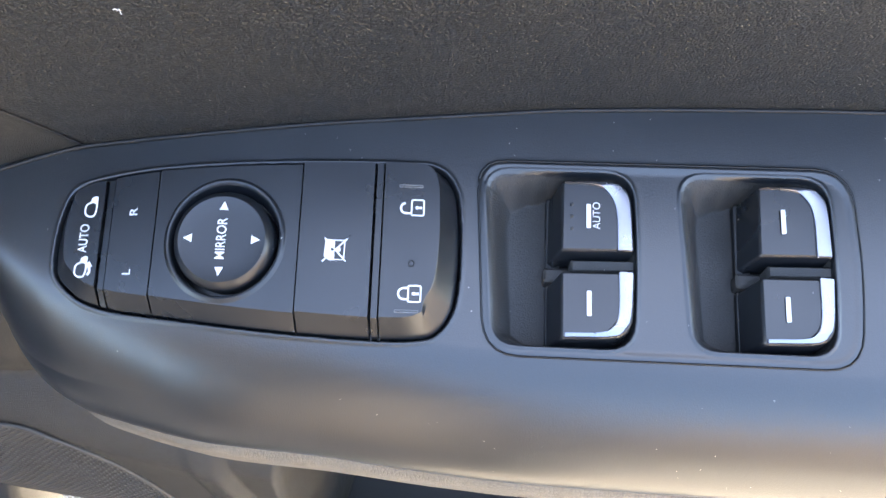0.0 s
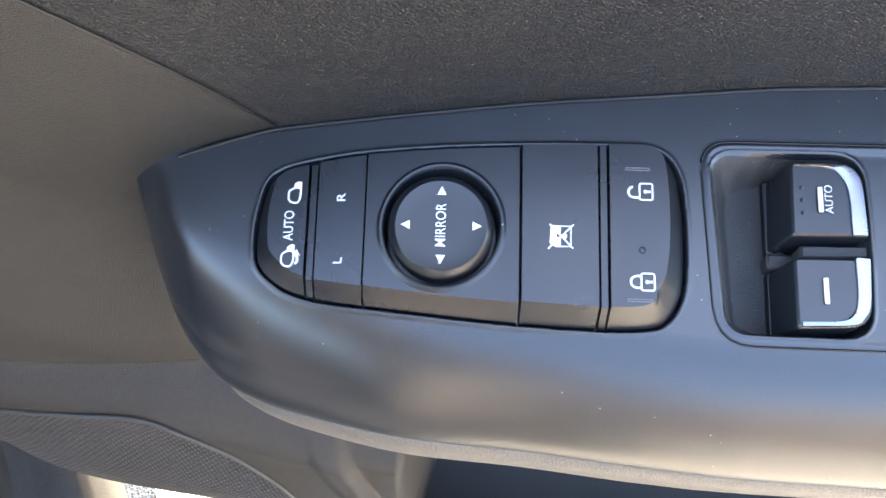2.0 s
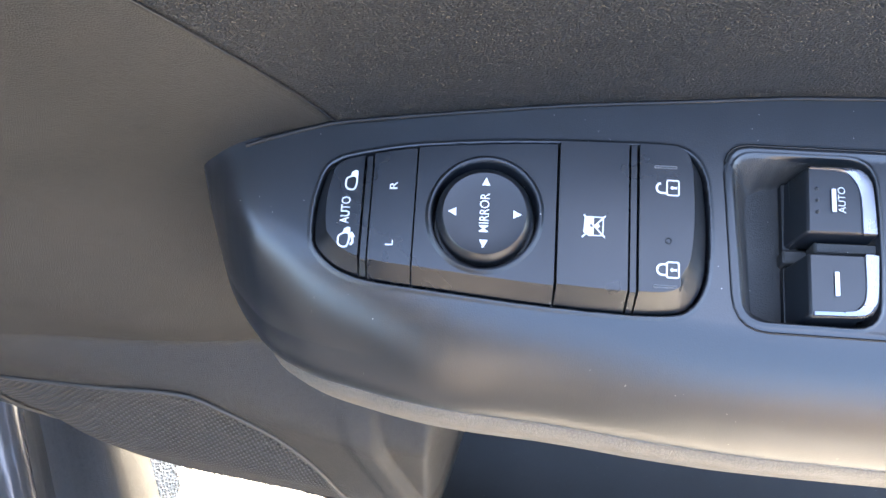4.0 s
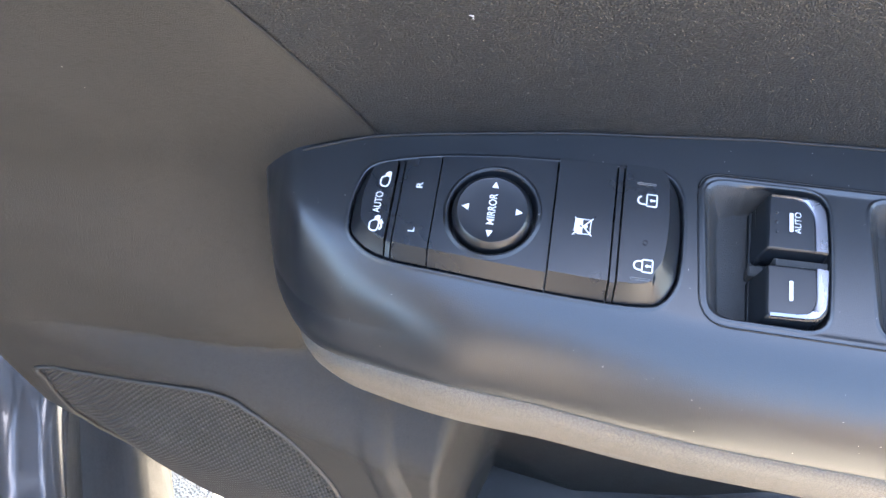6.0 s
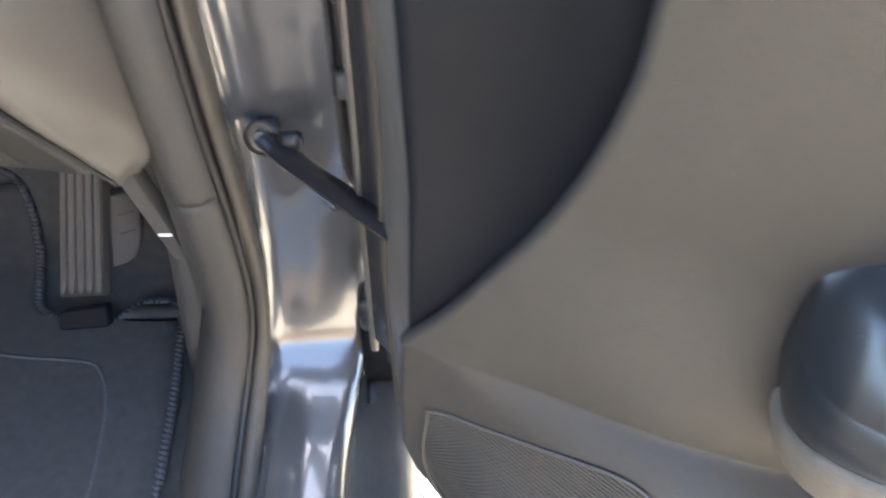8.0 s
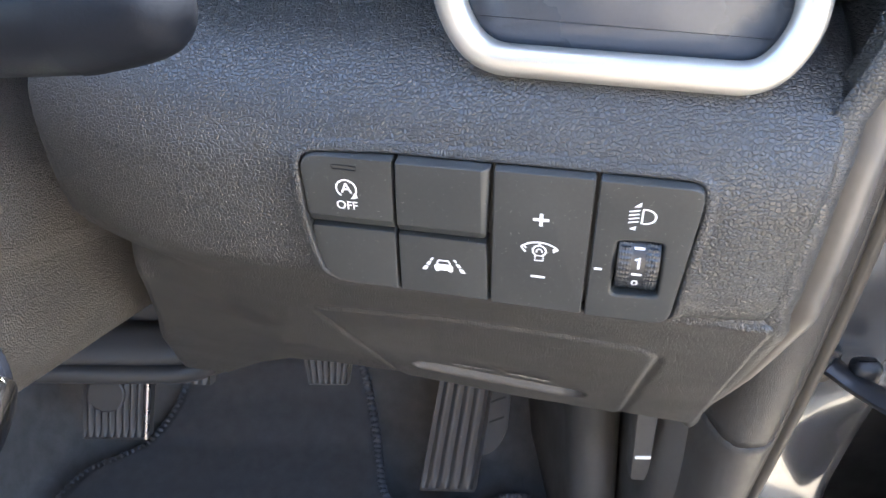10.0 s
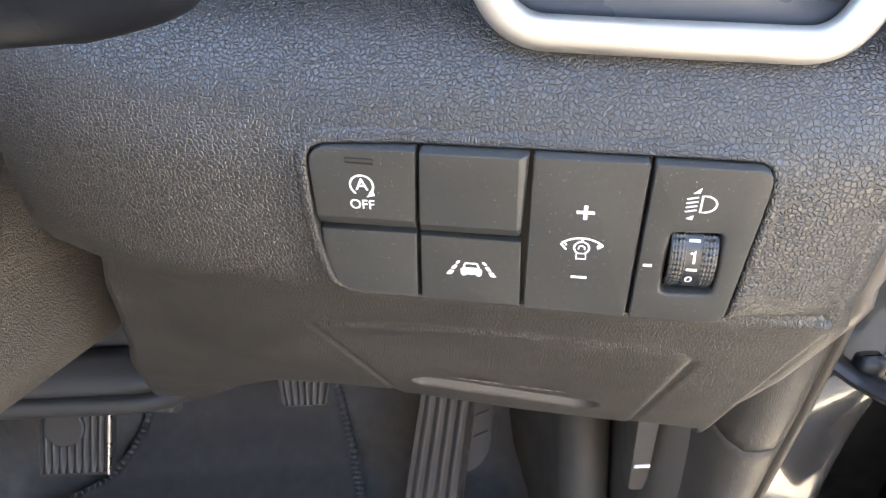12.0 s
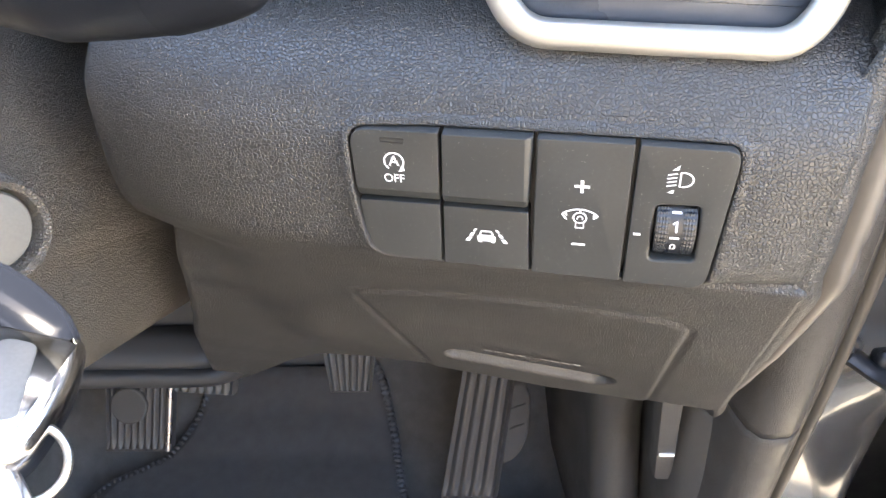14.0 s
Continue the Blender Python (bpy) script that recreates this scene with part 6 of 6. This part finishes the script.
def floor_mat():
    m = thing("floor_mat", (-0.82, 0.2, 0.262), "dark blue-grey carpet mat with stitched edge", "floor mat")
    top = 0.281
    line = smooth_line([(-1.125, -0.30), (-1.12, 0.30), (-1.117, 0.49), (-1.112, 0.565), (-1.092, 0.610), (-1.06, 0.630), (-1.03, 0.650), (-1.008, 0.68), (-0.985, 0.72), (-0.93, 0.745), (-0.85, 0.75), (-0.79, 0.735),
                        (-0.767, 0.68), (-0.757, 0.63), (-0.743, 0.583), (-0.70, 0.563), (-0.655, 0.560), (-0.622, 0.586), (-0.592, 0.587), (-0.574, 0.568), (-0.566, 0.50), (-0.561, 0.40), (-0.56, 0.1), (-0.56, -0.3)], 8)
    def lift(y):
        return float(np.interp(y, [0.60, 0.65, 0.70, 0.75], [0, 0.004, 0.028, 0.090]))
    poly = line
    # fill with strips across
    ys = np.linspace(-0.29, 0.733, 110)
    spans = []
    for y in ys:
        xs = []
        for i in range(len(poly)):
            (x0, y0), (x1, y1) = poly[i - 1], poly[i]
            if (y0 > y) != (y1 > y):
                xs.append(x0 + (y - y0) / (y1 - y0) * (x1 - x0))
        spans.append(sorted(xs))
    verts, faces = [], []
    NX = 24
    def strip(sel):
        prev = None
        for y, xs in sel:
            ids = []
            for u in np.linspace(0, 1, NX):
                x = xs[0] + u * (xs[1] - xs[0])
                ids.append(len(verts))
                verts.append((x, y, top + lift(y)))
            if prev:
                for j in range(NX - 1):
                    faces.append([prev[j], prev[j + 1], ids[j + 1], ids[j]])
            prev = ids
    strip([(y, (s[0], s[1])) for y, s in zip(ys, spans) if len(s) >= 2])
    strip([(y, (s[2], s[3])) for y, s in zip(ys, spans) if len(s) >= 4])
    thick(part("mat_face", verts, faces, M_MAT, m, "dark blue-grey pile"), 0.007)
    def rope(name, pts, r, closed=False):
        p = np.array(pts)
        L = np.r_[0, np.cumsum(np.linalg.norm(np.diff(p, axis=0), axis=1))]
        n = int(L[-1] / 0.0013)
        q = np.stack([np.interp(np.linspace(0, L[-1], n), L, p[:, k]) for k in range(3)], 1)
        tube(name, q, r * (1 + 0.16 * np.sin(np.arange(n) * 2 * math.pi * 0.0013 / 0.0065)), M_STITCH, m, "thick overlocked edge" if r > 0.003 else "stitched line", seg=8)
    rope("edge_binding", [(x, y, top - 0.001 + lift(y)) for x, y in line], 0.0052)
    heel = smooth_line([(-1.03, -0.3), (-1.028, 0.42), (-1.024, 0.51), (-1.012, 0.545), (-0.985, 0.558), (-0.94, 0.552), (-0.85, 0.534), (-0.75, 0.513), (-0.67, 0.502), (-0.648, 0.486), (-0.634, 0.45), (-0.627, 0.38), (-0.628, 0.25), (-0.63, -0.3)], 8)
    rope("heel_pad_stitching", [(x, y, top + 0.002) for x, y in heel], 0.0028)


def ribbed_pad(name, owner, corners, ribs, depth, label, material=None):
    """A rubber pedal pad between four corners (bl, br, tr, tl) with raised vertical ribs."""
    bl, br, tr, tl = [np.array(c, float) for c in corners]
    nrm = np.cross(br - bl, tl - bl)
    nrm /= np.linalg.norm(nrm)
    if nrm[1] > 0:
        nrm = -nrm
    us = np.linspace(0, 1, ribs * 8 + 1)
    vs = np.concatenate([[0, 0.03], np.linspace(0.08, 0.92, 14), [0.97, 1]])
    rows = []
    for v in vs:
        row = []
        for u in us:
            p = bl + (br - bl) * u + (tl - bl) * v + (tr - br - tl + bl) * u * v
            edge = min(u, 1 - u) < 0.035 or min(v, 1 - v) < 0.05
            h = 0.004 if edge else 0.0042 * (0.5 + 0.5 * math.cos(2 * math.pi * u * ribs)) ** 0.7
            e = 1 if (0 < u < 1 and 0 < v < 1) else 0
            row.append(p + nrm * (h * e))
        rows.append(row)
    rows = np.array(rows)
    back = rows - nrm * depth
    V = np.concatenate([back[:1], rows, back[-1:]], 0)
    L, R = V[:, :1] - nrm * depth, V[:, -1:] - nrm * depth
    return sheet(name, np.concatenate([L, V, R], 1), material or M_PEDAL, owner, label, sharp=45)


def pedals():
    b = thing("brake_pedal", (-0.787, 0.615, 0.45), "ribbed rubber brake pedal under the dashboard", "pedal", "pedals in the footwell")
    ribbed_pad("pedal_pad", b, [(-0.807, 0.600, 0.450), (-0.769, 0.600, 0.450), (-0.759, 0.640, 0.505), (-0.819, 0.640, 0.505)], 7, 0.012, "grey ribbed rubber pad")
    tube("pedal_arm", smooth_line([(-0.789, 0.635, 0.49), (-0.79, 0.67, 0.56), (-0.79, 0.68, 0.70), (-0.79, 0.70, 0.85)], 6), 0.008, M_BLACKMETAL, b, "dark steel arm", up=(1, 0, 0))
    c = thing("clutch_pedal", (-0.945, 0.64, 0.42), "ribbed rubber clutch pedal under the dashboard", "pedal", "pedals in the footwell")
    ribbed_pad("pedal_pad", c, [(-0.978, 0.626, 0.424), (-0.917, 0.624, 0.420), (-0.906, 0.655, 0.480), (-0.985, 0.655, 0.484)], 7, 0.012, "grey ribbed rubber pad")
    tube("pedal_arm", smooth_line([(-0.94, 0.65, 0.46), (-0.94, 0.69, 0.53), (-0.94, 0.70, 0.70), (-0.94, 0.70, 0.85)], 6), 0.008, M_BLACKMETAL, c, "dark steel arm", up=(1, 0, 0))
    a = thing("accelerator_pedal", (-0.67, 0.60, 0.29), "long ribbed organ-type accelerator pedal", "pedal", "pedals in the footwell")
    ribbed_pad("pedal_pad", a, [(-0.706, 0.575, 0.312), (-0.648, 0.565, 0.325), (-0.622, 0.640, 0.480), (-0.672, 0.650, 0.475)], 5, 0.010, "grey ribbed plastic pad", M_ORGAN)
    side = lambda u, v, h: (-0.640 + u / 1000 + v * 0.00008, 0.603 + v * 0.00045 + u * 0.0006 - h, 0.335 + v / 1000)
    ps = slab("pedal_side", round_poly([(-6, 0), (15, -2), (26, 12), (27, 52), (17, 76), (-4, 80)], [3, 8, 10, 10, 8, 3], 4), [(1, -0.012), (0, -0.010), (0, 0.0), (1.5, 0.002)], side, M_GREY, a, "grey plastic housing beside the pad")
    for v0 in (34, 55):
        slab("housing_slot", np.array([(5, v0), (21, v0 - 2), (21, v0 - 0.4), (5, v0 + 1.6)]), [(0, 0.0015), (0, 0.0024)], side, M_BLACK, ps)
    slab("pedal_foot", round_poly([(-2, -16), (56, -14), (54, 12), (2, 6)], 4, 4), [(0, -0.01), (0, 0.008), (2, 0.010)],
         lambda u, v, h: (-0.706 + u / 1000, 0.560 + v * 0.0006 - h * 0.7, 0.298 + v * 0.0008 + h * 0.5), M_DARKTRIM, a, "black hinge foot")
    f = thing("foot_rest", (-1.03, 0.63, 0.33), "ribbed plastic foot rest with round emblem", "foot rest")
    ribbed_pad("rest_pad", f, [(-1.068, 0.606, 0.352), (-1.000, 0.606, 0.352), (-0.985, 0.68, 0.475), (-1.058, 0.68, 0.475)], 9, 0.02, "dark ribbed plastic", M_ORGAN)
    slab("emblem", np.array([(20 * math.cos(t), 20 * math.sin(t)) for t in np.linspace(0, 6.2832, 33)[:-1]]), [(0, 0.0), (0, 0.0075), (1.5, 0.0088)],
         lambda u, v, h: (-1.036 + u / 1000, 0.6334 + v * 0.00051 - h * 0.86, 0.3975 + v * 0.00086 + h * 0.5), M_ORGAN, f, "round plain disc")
    tube("bright_edge", [(-0.998, 0.604, 0.356), (-0.991, 0.642, 0.417), (-0.984, 0.678, 0.478)], 0.003, M_CHROME, f, "bright edge strip", seg=8)


footwell()
floor_mat()
pedals()
